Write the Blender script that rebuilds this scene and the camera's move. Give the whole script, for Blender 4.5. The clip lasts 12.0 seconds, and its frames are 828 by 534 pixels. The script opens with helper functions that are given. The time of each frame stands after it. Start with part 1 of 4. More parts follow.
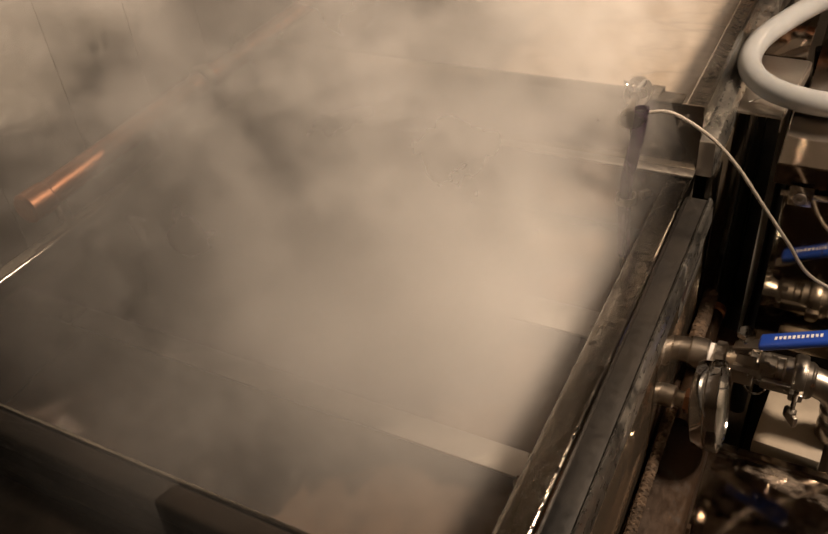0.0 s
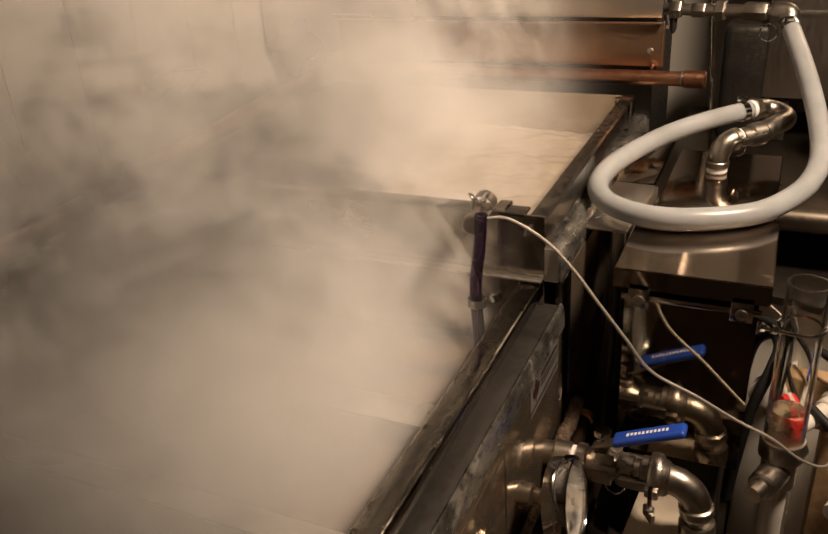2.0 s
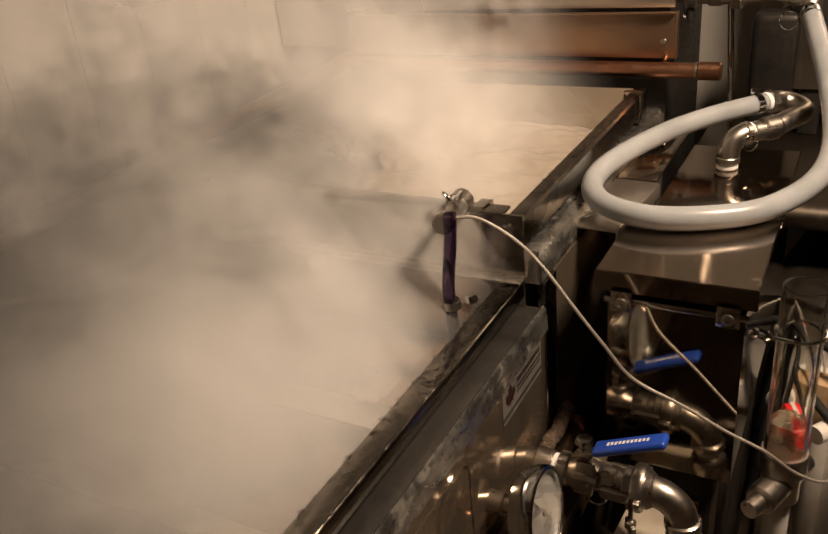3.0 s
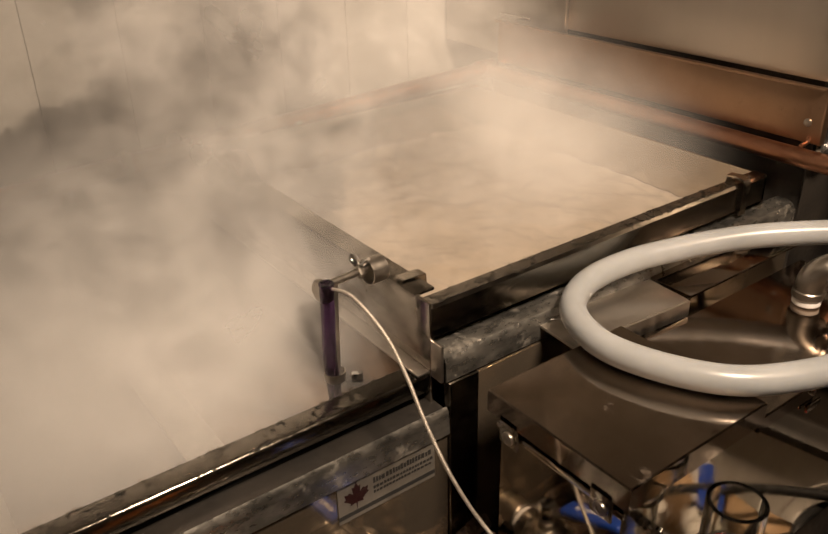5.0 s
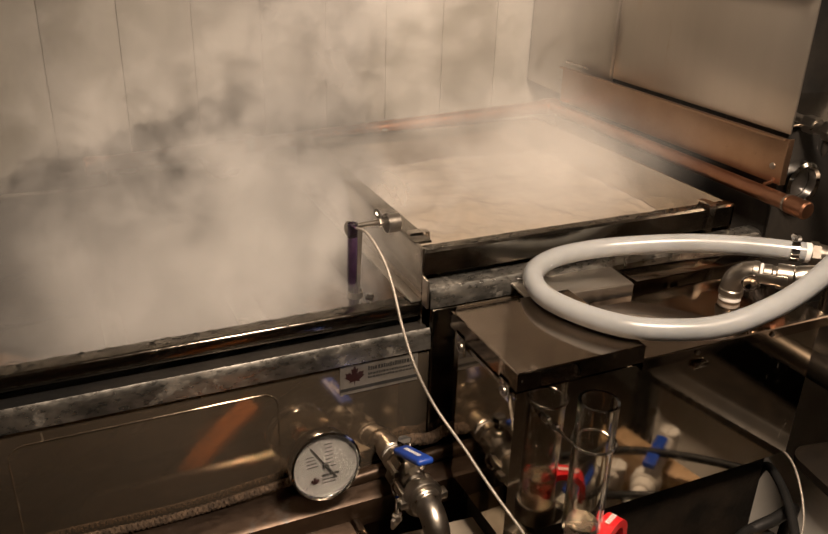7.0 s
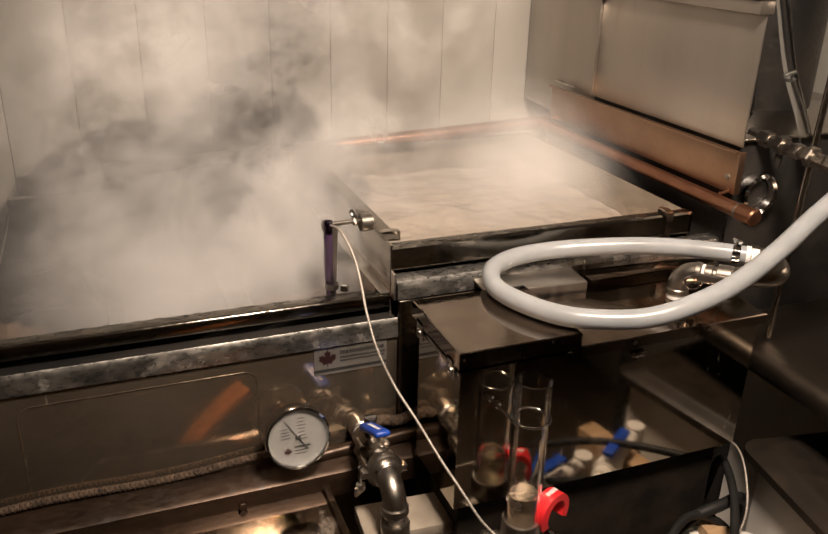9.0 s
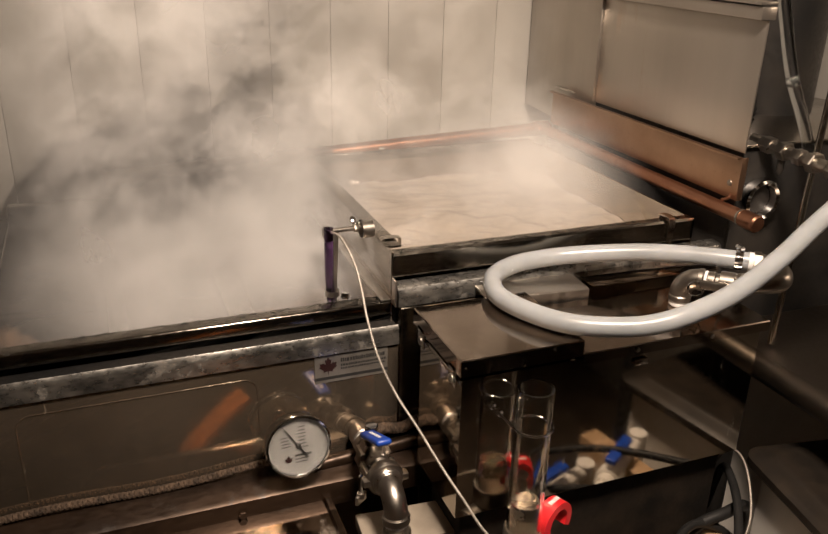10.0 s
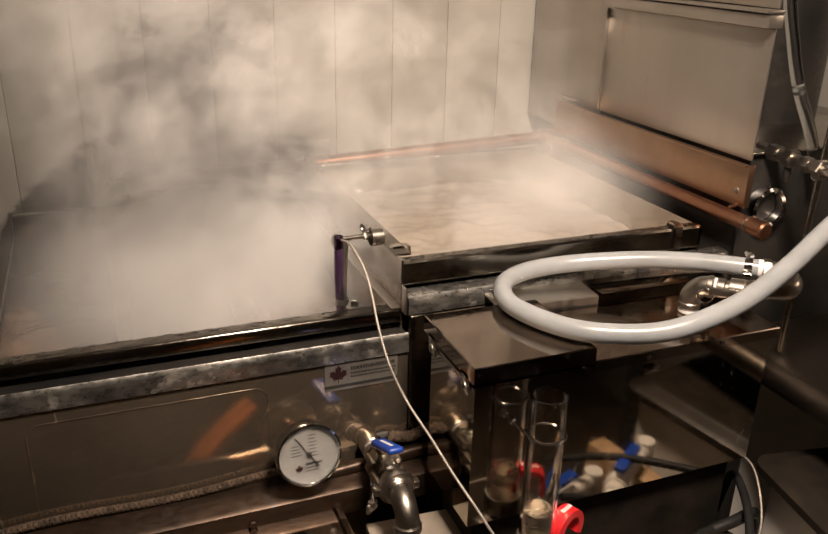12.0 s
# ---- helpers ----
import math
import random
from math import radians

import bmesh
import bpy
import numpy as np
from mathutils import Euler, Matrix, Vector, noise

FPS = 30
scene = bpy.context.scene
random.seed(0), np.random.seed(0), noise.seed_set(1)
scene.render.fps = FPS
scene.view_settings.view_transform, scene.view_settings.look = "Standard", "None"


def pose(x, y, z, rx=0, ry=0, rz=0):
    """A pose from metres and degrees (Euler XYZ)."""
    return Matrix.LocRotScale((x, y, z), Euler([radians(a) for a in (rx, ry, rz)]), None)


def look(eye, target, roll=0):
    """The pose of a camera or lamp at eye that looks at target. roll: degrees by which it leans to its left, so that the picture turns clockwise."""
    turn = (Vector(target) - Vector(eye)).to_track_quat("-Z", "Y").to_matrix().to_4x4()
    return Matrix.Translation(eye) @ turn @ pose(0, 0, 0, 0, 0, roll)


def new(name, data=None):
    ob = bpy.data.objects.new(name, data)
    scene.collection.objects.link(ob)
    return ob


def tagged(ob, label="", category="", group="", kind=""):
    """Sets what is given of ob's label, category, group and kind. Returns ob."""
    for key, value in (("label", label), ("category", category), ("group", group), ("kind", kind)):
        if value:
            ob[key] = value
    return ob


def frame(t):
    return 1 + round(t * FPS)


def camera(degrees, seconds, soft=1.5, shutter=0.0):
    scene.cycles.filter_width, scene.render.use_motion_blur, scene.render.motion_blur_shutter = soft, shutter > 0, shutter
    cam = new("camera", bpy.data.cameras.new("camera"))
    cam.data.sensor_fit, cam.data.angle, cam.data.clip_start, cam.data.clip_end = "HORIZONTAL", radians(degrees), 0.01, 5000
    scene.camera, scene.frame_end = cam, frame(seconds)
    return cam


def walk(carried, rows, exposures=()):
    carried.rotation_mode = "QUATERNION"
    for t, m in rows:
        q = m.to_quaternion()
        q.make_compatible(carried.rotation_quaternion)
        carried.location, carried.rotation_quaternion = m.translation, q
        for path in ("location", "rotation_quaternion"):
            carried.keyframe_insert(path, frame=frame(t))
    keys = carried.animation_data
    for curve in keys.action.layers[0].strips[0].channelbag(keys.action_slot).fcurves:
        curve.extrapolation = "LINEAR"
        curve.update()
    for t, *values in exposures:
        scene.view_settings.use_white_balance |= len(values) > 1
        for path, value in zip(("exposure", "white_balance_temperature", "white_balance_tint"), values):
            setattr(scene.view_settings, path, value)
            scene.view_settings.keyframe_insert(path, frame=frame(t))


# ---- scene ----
cam = camera(54.0, 12.0)
PATH = [
    (0, (-0.887, -0.126, 1.606), (0.479, 0.696, 0.398), -6.2),
    (0.5, (-0.929, -0.162, 1.573), (0.579, 0.637, 0.53), -4.7),
    (1, (-0.918, -0.203, 1.581), (0.644, 0.571, 0.6), -4.3),
    (1.5, (-0.898, -0.225, 1.566), (0.702, 0.544, 0.644), -4.0),
    (2, (-0.907, -0.253, 1.564), (0.708, 0.528, 0.68), -4.1),
    (2.5, (-0.897, -0.297, 1.549), (0.71, 0.515, 0.679), -4.4),
    (2.7, (-0.88, -0.311, 1.549), (0.709, 0.533, 0.675), -5.1),
    (4.5, (-0.517, -0.512, 1.568), (0.649, 0.834, 0.657), -3.3),
    (5, (-0.439, -0.583, 1.585), (0.596, 0.861, 0.666), -1.4),
    (5.5, (-0.371, -0.735, 1.593), (0.562, 0.79, 0.696), 0.1),
    (6, (-0.428, -0.814, 1.614), (0.441, 0.759, 0.737), 0.7),
    (6.5, (-0.486, -0.889, 1.621), (0.345, 0.72, 0.773), 1.3),
    (7, (-0.477, -0.988, 1.631), (0.293, 0.664, 0.807), 1.8),
    (9, (-0.421, -1.158, 1.649), (0.259, 0.554, 0.869), 1.5),
    (9.5, (-0.416, -1.155, 1.645), (0.264, 0.56, 0.875), 1.4),
    (10, (-0.419, -1.151, 1.649), (0.261, 0.566, 0.881), 1.4),
    (10.5, (-0.427, -1.145, 1.641), (0.257, 0.576, 0.885), 1.5),
    (11, (-0.437, -1.136, 1.644), (0.254, 0.581, 0.884), 1.8),
    (11.5, (-0.438, -1.141, 1.643), (0.25, 0.58, 0.893), 1.5),
    (12, (-0.442, -1.143, 1.645), (0.252, 0.578, 0.9), 1.4),
]
walk(cam, [(t, look(e, g, r)) for t, e, g, r in PATH], [(0, 0.0, 6800, 11), (2.7, 0.0, 6800, 11), (5.5, 0.0, 6700, 10), (7, 0.0, 6500, 10), (9, 0.22, 6050, 10), (12, 0.22, 6050, 10)])
scene.cycles.transparent_max_bounces = 48

# ---- light ----
world = bpy.data.worlds.new("room_air")
scene.world = world
world.use_nodes = True
world.node_tree.nodes["Background"].inputs[0].default_value = (0.9, 0.75, 0.6, 1)
world.node_tree.nodes["Background"].inputs[1].default_value = 0.02


def standin_lamp(name, eye, aim, size, watts, colour):
    """Unseen stand-in over the walkway for a camera-side light, aimed at the pans."""
    data = bpy.data.lights.new(name, "AREA")
    data.shape, data.size, data.energy, data.color = "DISK", size, watts, colour
    data.spread = radians(120)
    ob = new(name, data)
    ob.matrix_world = look(eye, aim)
    return ob


standin_lamp("standin_lamp", (0.04, -0.86, 2.42), (0.24, 0.20, 1.08), 0.34, 21.5, (1.0, 0.765, 0.565))


# ---- materials ----
def material(name):
    m = bpy.data.materials.new(name)
    m.use_nodes = True
    n = m.node_tree.nodes
    return m, n, m.node_tree.links, n["Principled BSDF"]


def noise_tex(n, l, scale, detail=4.0, coords="Object", stretch=(1, 1, 1), rough=0.55):
    tc, mp, nz = n.new("ShaderNodeTexCoord"), n.new("ShaderNodeMapping"), n.new("ShaderNodeTexNoise")
    mp.inputs["Scale"].default_value = stretch
    l.new(tc.outputs[coords], mp.inputs["Vector"])
    l.new(mp.outputs[0], nz.inputs["Vector"])
    nz.inputs["Scale"].default_value, nz.inputs["Detail"].default_value, nz.inputs["Roughness"].default_value = scale, detail, rough
    return nz


def ramp(n, l, source, stops):
    r = n.new("ShaderNodeValToRGB")
    while len(r.color_ramp.elements) < len(stops):
        r.color_ramp.elements.new(0.5)
    for e, (p, c) in zip(r.color_ramp.elements, stops):
        e.position, e.color = p, (*c, 1) if len(c) == 3 else c
    l.new(source, r.inputs[0])
    return r


def grey(v):
    return (v, v, v)


def metal(name, a, b, rough_a, rough_b, scale=9, fine=140, bump=0.05, stretch=(1, 1, 1), metallic=1.0, where=(0.35, 0.65), dirt=None):
    """Metal with stains at one scale and grain at another."""
    m, n, l, p = material(name)
    big, small = noise_tex(n, l, scale, 6, stretch=stretch), noise_tex(n, l, fine, 3, stretch=stretch)
    c = ramp(n, l, big.outputs[0], [(where[0], a), (where[1], b)])
    l.new(c.outputs[0], p.inputs["Base Color"])
    r = ramp(n, l, small.outputs[0], [(0.3, grey(rough_a)), (0.7, grey(rough_b))])
    l.new(r.outputs[0], p.inputs["Roughness"])
    p.inputs["Metallic"].default_value = metallic
    bp = n.new("ShaderNodeBump")
    bp.inputs["Strength"].default_value, bp.inputs["Distance"].default_value = bump, 0.002
    l.new(small.outputs[0], bp.inputs["Height"])
    l.new(bp.outputs[0], p.inputs["Normal"])
    col, shine = c.outputs[0], None
    for tint, size, level, *pull in (dirt if isinstance(dirt, list) else [dirt] if dirt else []):
        spots = noise_tex(n, l, size, 8, rough=0.7, stretch=pull[0] if pull else (1, 1, 1))
        mask = ramp(n, l, spots.outputs[0], [(level - 0.03, grey(0)), (level + 0.13, grey(1))])
        mix = n.new("ShaderNodeMixRGB")
        l.new(mask.outputs[0], mix.inputs[0])
        l.new(col, mix.inputs[1])
        mix.inputs[2].default_value = (*tint, 1)
        col = mix.outputs[0]
        keep = n.new("ShaderNodeMath")
        keep.operation, keep.use_clamp = "SUBTRACT", True
        if shine is None:
            keep.inputs[0].default_value = metallic
        else:
            l.new(shine, keep.inputs[0])
        l.new(mask.outputs[0], keep.inputs[1])
        shine = keep.outputs[0]
    l.new(col, p.inputs["Base Color"])
    if shine is not None:
        l.new(shine, p.inputs["Metallic"])
    return m


def plain(name, a, b, rough, scale=12, fine=200, bump=0.08, stretch=(1, 1, 1), specular=0.5):
    m = metal(name, a, b, rough * 0.9, min(1, rough * 1.1), scale, fine, bump, stretch, 0.0)
    m.node_tree.nodes["Principled BSDF"].inputs["Specular IOR Level"].default_value = specular
    return m


STEEL = metal("stained_stainless", (0.46, 0.42, 0.37), (0.60, 0.56, 0.50), 0.10, 0.22, 7, 120, 0.03, dirt=[((0.20, 0.14, 0.09), 16, 0.66), ((0.45, 0.40, 0.33), 70, 0.72)])
STEEL_PLATE = metal("mirror_stainless", (0.40, 0.36, 0.30), (0.55, 0.50, 0.43), 0.03, 0.10, 6, 90, 0.006, dirt=[((0.15, 0.095, 0.05), 14, 0.66, (2.5, 2.5, 0.7)), ((0.05, 0.035, 0.02), 42, 0.70, (2, 2, 0.5)), ((0.38, 0.33, 0.27), 160, 0.76)])
SIDE_PLATE = metal("stained_side_plate", (0.42, 0.345, 0.26), (0.56, 0.47, 0.37), 0.06, 0.13, 4, 70, 0.008, metallic=0.91, dirt=[((0.022, 0.013, 0.008), 13, 0.68, (3.0, 3.0, 0.5)), ((0.03, 0.02, 0.012), 48, 0.70, (2, 2, 0.35)), ((0.30, 0.24, 0.18), 220, 0.75)])
HOOD = metal("hood_sheet", (0.42, 0.385, 0.34), (0.50, 0.46, 0.41), 0.28, 0.40, 5, 160, 0.03, (1, 1, 0.12), metallic=0.9, dirt=((0.34, 0.22, 0.13), 8, 0.66, (1, 1, 0.3)))
STEEL_BRUSHED = metal("brushed_stainless", (0.58, 0.54, 0.49), (0.68, 0.64, 0.59), 0.28, 0.42, 5, 160, 0.05, (1, 1, 0.12), dirt=((0.30, 0.20, 0.12), 9, 0.72))
STEEL_WET = metal("wet_stainless", (0.20, 0.185, 0.16), (0.34, 0.31, 0.27), 0.10, 0.26, 10, 150, 0.12, (0.5, 1, 1), dirt=[((0.10, 0.075, 0.05), 26, 0.72), ((0.36, 0.33, 0.28), 140, 0.72)])
STEEL_LID = metal("tarnished_stainless", (0.27, 0.22, 0.18), (0.40, 0.34, 0.285), 0.05, 0.14, 6, 110, 0.012, dirt=[((0.30, 0.26, 0.22), 9, 0.66, (1, 0.5, 1)), ((0.42, 0.37, 0.31), 90, 0.70), ((0.06, 0.04, 0.03), 36, 0.69)])
STEEL_TABLE = metal("dull_table_steel", (0.14, 0.12, 0.098), (0.20, 0.172, 0.142), 0.34, 0.44, 4, 90, 0.01)
SCUFFED = plain("scuffed_black_plastic", (0.010, 0.009, 0.008), (0.032, 0.024, 0.017), 0.45, 8, 60, 0.1, (1, 1, 1), 0.3)
CAST = metal("cast_stainless", (0.36, 0.33, 0.29), (0.48, 0.445, 0.40), 0.27, 0.40, 12, 90, 0.03, dirt=[((0.10, 0.07, 0.045), 70, 0.66), ((0.52, 0.49, 0.44), 200, 0.72)])
CHROME = metal("chrome", grey(0.70), grey(0.78), 0.05, 0.10, 12, 100, 0.01)
GALV = metal("galvanised_steel", (0.20, 0.20, 0.19), (0.50, 0.49, 0.46), 0.22, 0.42, 38, 180, 0.12, (0.5, 1, 1), metallic=0.92, where=(0.38, 0.62), dirt=[((0.60, 0.58, 0.53), 80, 0.66), ((0.11, 0.085, 0.06), 20, 0.60), ((0.04, 0.03, 0.02), 60, 0.70)])
COPPER = metal("aged_copper", (0.29, 0.135, 0.08), (0.41, 0.215, 0.135), 0.28, 0.46, 11, 150, 0.06, dirt=[((0.13, 0.06, 0.035), 34, 0.64), ((0.40, 0.27, 0.18), 90, 0.72)])
COPPER_SHEET = metal("copper_sheet", (0.36, 0.235, 0.155), (0.46, 0.315, 0.215), 0.30, 0.44, 7, 180, 0.04, dirt=[((0.15, 0.08, 0.045), 60, 0.66), ((0.40, 0.31, 0.22), 12, 0.66, (1, 0.4, 1))])
RUST = metal("rusted_iron", (0.018, 0.011, 0.007), (0.055, 0.034, 0.021), 0.28, 0.46, 9, 140, 0.1, (0.4, 1, 1), metallic=0.6, dirt=[((0.015, 0.009, 0.006), 26, 0.60), ((0.18, 0.13, 0.085), 120, 0.72)])
BLACK = metal("black_steel", grey(0.020), (0.045, 0.04, 0.035), 0.32, 0.55, 9, 120, 0.08, metallic=0.3)
NEAR_BLACK = plain("near_black_iron", (0.006, 0.005, 0.004), (0.022, 0.016, 0.011), 0.7, 14, 120, 0.15, specular=0.2)
RUBBER = plain("black_rubber", grey(0.010), grey(0.02), 0.55, specular=0.25)
BLUE = plain("blue_vinyl", (0.012, 0.05, 0.34), (0.016, 0.07, 0.42), 0.35)
RED = plain("red_plastic", (0.62, 0.015, 0.02), (0.72, 0.025, 0.03), 0.3)
WHITE = plain("white_plastic", (0.72, 0.69, 0.63), (0.80, 0.77, 0.72), 0.4)
TEFLON = plain("thread_tape", grey(0.75), grey(0.85), 0.6, 60)
DIAL = plain("dial_card", grey(0.15), grey(0.18), 0.6)
BOARD = plain("weathered_board", (0.30, 0.26, 0.21), (0.42, 0.37, 0.30), 0.6, 9, 80, 0.1)
INK = plain("black_ink", grey(0.02), grey(0.03), 0.5)
INK_RED = plain("dark_red_ink", (0.014, 0.003, 0.003), (0.024, 0.005, 0.005), 0.5)
INK_WHITE = plain("white_ink", grey(0.7), grey(0.8), 0.5)
STICKER = metal("silver_sticker", (0.16, 0.15, 0.135), (0.27, 0.255, 0.23), 0.30, 0.44, 18, 90, 0.03, metallic=0.5)
WOOD = plain("pale_wood", (0.40, 0.26, 0.14), (0.58, 0.40, 0.24), 0.6, 6, 60, 0.2, (1, 8, 8))
WOOD_ORANGE = plain("orange_stained_wood", (0.42, 0.13, 0.03), (0.55, 0.20, 0.05), 0.45, 5, 60, 0.2, (8, 1, 8))
WALL = plain("white_liner_panel", (0.43, 0.415, 0.38), (0.50, 0.485, 0.445), 0.45, 3, 60, 0.05, (1, 1, 0.3))
# Ceiling and walls out of view, kept pale to bounce light into shade.
CEIL = plain("pale_bounce_board", (0.30, 0.245, 0.19), (0.42, 0.35, 0.28), 0.7, 4, 50, 0.2, (1, 9, 1))
FLOOR = plain("dirty_concrete_floor", (0.09, 0.068, 0.050), (0.19, 0.145, 0.105), 0.75, 4, 90, 0.3)
ROPE = plain("fibre_rope", (0.035, 0.024, 0.016), (0.10, 0.068, 0.045), 0.85, 90, 300, 0.1)
WIRE = metal("braided_wire", (0.34, 0.31, 0.27), (0.52, 0.48, 0.43), 0.35, 0.5, 420, 900, 0.4, metallic=0.5)


def clear(name, colour, rough=0.03, ior=1.46, tint=None):
    m, n, l, p = material(name)
    p.inputs["Base Color"].default_value = (*colour, 1)
    p.inputs["Transmission Weight"].default_value = 1.0
    p.inputs["Roughness"].default_value = rough
    p.inputs["IOR"].default_value = ior
    nz = noise_tex(n, l, 30, 5)
    r = ramp(n, l, nz.outputs[0], [(0.5, grey(rough)), (0.8, grey(rough + 0.12))])
    l.new(r.outputs[0], p.inputs["Roughness"])
    return m


GLASS = clear("sight_glass", (0.93, 0.93, 0.90))
PURPLE = clear("purple_tube", (0.13, 0.065, 0.17), 0.14)
VINYL = clear("clear_vinyl", (0.86, 0.88, 0.88), 0.18, 1.3)
CLOUDY = clear("cloudy_water", (0.66, 0.56, 0.44), 0.25, 1.33)
WATER = clear("puddle_water", (0.95, 0.93, 0.90), 0.02, 1.33)

HOSE, n_, l_, p_ = material("milky_hose")
p_.inputs["Base Color"].default_value = (0.80, 0.80, 0.78, 1)
p_.inputs["Roughness"].default_value = 0.28
p_.inputs["Subsurface Weight"].default_value = 0.85
p_.inputs["Subsurface Radius"].default_value = (0.02, 0.018, 0.015)
p_.inputs["Subsurface Scale"].default_value = 0.4
nz_ = noise_tex(n_, l_, 14, 4)
l_.new(ramp(n_, l_, nz_.outputs[0], [(0.35, (0.29, 0.31, 0.325)), (0.65, (0.36, 0.38, 0.40))]).outputs[0], p_.inputs["Base Color"])

SAP, n_, l_, p_ = material("boiling_sap")
foam = noise_tex(n_, l_, 16, 8, rough=0.65)
l_.new(ramp(n_, l_, foam.outputs[0], [(0.3, (0.29, 0.245, 0.195)), (0.7, (0.345, 0.295, 0.24))]).outputs[0], p_.inputs["Base Color"])
p_.inputs["Roughness"].default_value = 0.22
bp_ = n_.new("ShaderNodeBump")
bp_.inputs["Strength"].default_value, bp_.inputs["Distance"].default_value = 0.12, 0.006
l_.new(foam.outputs[0], bp_.inputs["Height"])
l_.new(bp_.outputs[0], p_.inputs["Normal"])


SYRUP = SAP.copy()
SYRUP.name = "dark_boiling_syrup"
for node in SYRUP.node_tree.nodes:
    if node.type == "VALTORGB":
        node.color_ramp.elements[0].color, node.color_ramp.elements[1].color = (0.09, 0.056, 0.036, 1), (0.17, 0.115, 0.078, 1)


def steam_material(name, strength, lo, hi, noise_scale, far, near, full):
    """Thin vapour: a scattering veil whose cover follows a soft round outline, its own billows and the plume over the pans."""
    m, n, l, p = material(name)
    n.remove(p)
    out = n["Material Output"]

    def math(op, a, b=None, clamp=False):
        q = n.new("ShaderNodeMath")
        q.operation, q.use_clamp = op, clamp
        for k, v in enumerate((a, b)):
            if v is None:
                continue
            if isinstance(v, (int, float)):
                q.inputs[k].default_value = v
            else:
                l.new(v, q.inputs[k])
        return q.outputs[0]

    def fade(v, a, b):
        q = n.new("ShaderNodeMapRange")
        q.interpolation_type = "SMOOTHSTEP"
        l.new(v, q.inputs[0])
        q.inputs[1].default_value, q.inputs[2].default_value = a, b
        return q.outputs[0]

    tc, geo, info = n.new("ShaderNodeTexCoord"), n.new("ShaderNodeNewGeometry"), n.new("ShaderNodeObjectInfo")
    length = n.new("ShaderNodeVectorMath")
    length.operation = "LENGTH"
    flat = n.new("ShaderNodeVectorMath")
    flat.operation = "MULTIPLY"
    flat.inputs[1].default_value = (1, 1, 0)
    l.new(tc.outputs["Object"], flat.inputs[0])
    l.new(flat.outputs[0], length.inputs[0])
    nz = n.new("ShaderNodeTexNoise")
    nz.noise_dimensions = "4D"
    l.new(tc.outputs["Object"], nz.inputs["Vector"])
    l.new(math("MULTIPLY", info.outputs["Random"], 40.0), nz.inputs["W"])
    nz.inputs["Scale"].default_value, nz.inputs["Detail"].default_value, nz.inputs["Roughness"].default_value = noise_scale, 6.0, 0.56
    nz.inputs["Distortion"].default_value = 0.4
    round_ = fade(math("ADD", length.outputs["Value"], math("MULTIPLY", math("SUBTRACT", nz.outputs[0], 0.5), 0.25)), 0.30, 0.02)
    billow = fade(nz.outputs[0], lo, hi)
    xyz = n.new("ShaderNodeSeparateXYZ")
    l.new(geo.outputs["Position"], xyz.inputs[0])
    x, y, z = xyz.outputs
    plume = math("MULTIPLY", math("MULTIPLY", fade(y, -0.02, 0.12), fade(y, 0.90, 0.52)), fade(x, far, near))
    plume = math("MULTIPLY", plume, fade(x, -0.72, full))
    plume = math("MULTIPLY", plume, fade(z, 2.3, 1.5))
    a = math("MULTIPLY", math("MULTIPLY", round_, billow), math("MULTIPLY", plume, strength), True)
    clearb, diff, trans, body, mix = (n.new("ShaderNodeBsdf" + k) if k else n.new("ShaderNodeMixShader") for k in ("Transparent", "Diffuse", "Translucent", "", ""))
    diff.inputs[0].default_value = trans.inputs[0].default_value = (0.97, 0.965, 0.955, 1)
    body.inputs[0].default_value = 0.34
    l.new(diff.outputs[0], body.inputs[1])
    l.new(trans.outputs[0], body.inputs[2])
    l.new(a, mix.inputs[0])
    l.new(clearb.outputs[0], mix.inputs[1])
    l.new(body.outputs[0], mix.inputs[2])
    l.new(mix.outputs[0], out.inputs[0])
    return m


STEAM = steam_material("steam", 0.30, 0.42, 0.62, 5.5, 0.62, 0.08, -0.42)
MIST = steam_material("low_mist", 0.18, 0.28, 0.62, 4.0, 0.66, 0.50, -0.22)


# ---- mesh tools ----
def mesh_of(bm, name, mat, smooth=True):
    me = bpy.data.meshes.new(name)
    bmesh.ops.recalc_face_normals(bm, faces=bm.faces)
    bm.to_mesh(me)
    bm.free()
    if smooth:
        me.polygons.foreach_set("use_smooth", [True] * len(me.polygons))
        me.set_sharp_from_angle(angle=radians(35))
    me.materials.append(mat)
    return me


def part(name, bm, mat, parent=None, label=""):
    ob = new(name, mesh_of(bm, name, mat))
    ob.parent = parent
    if label:
        ob["label"] = label
    return ob


def thing(name, x, y, z, label, category, group="", kind=""):
    ob = new(name)
    ob.empty_display_size = 0.05
    ob.location = (x, y, z)
    return tagged(ob, label, category, group, kind)


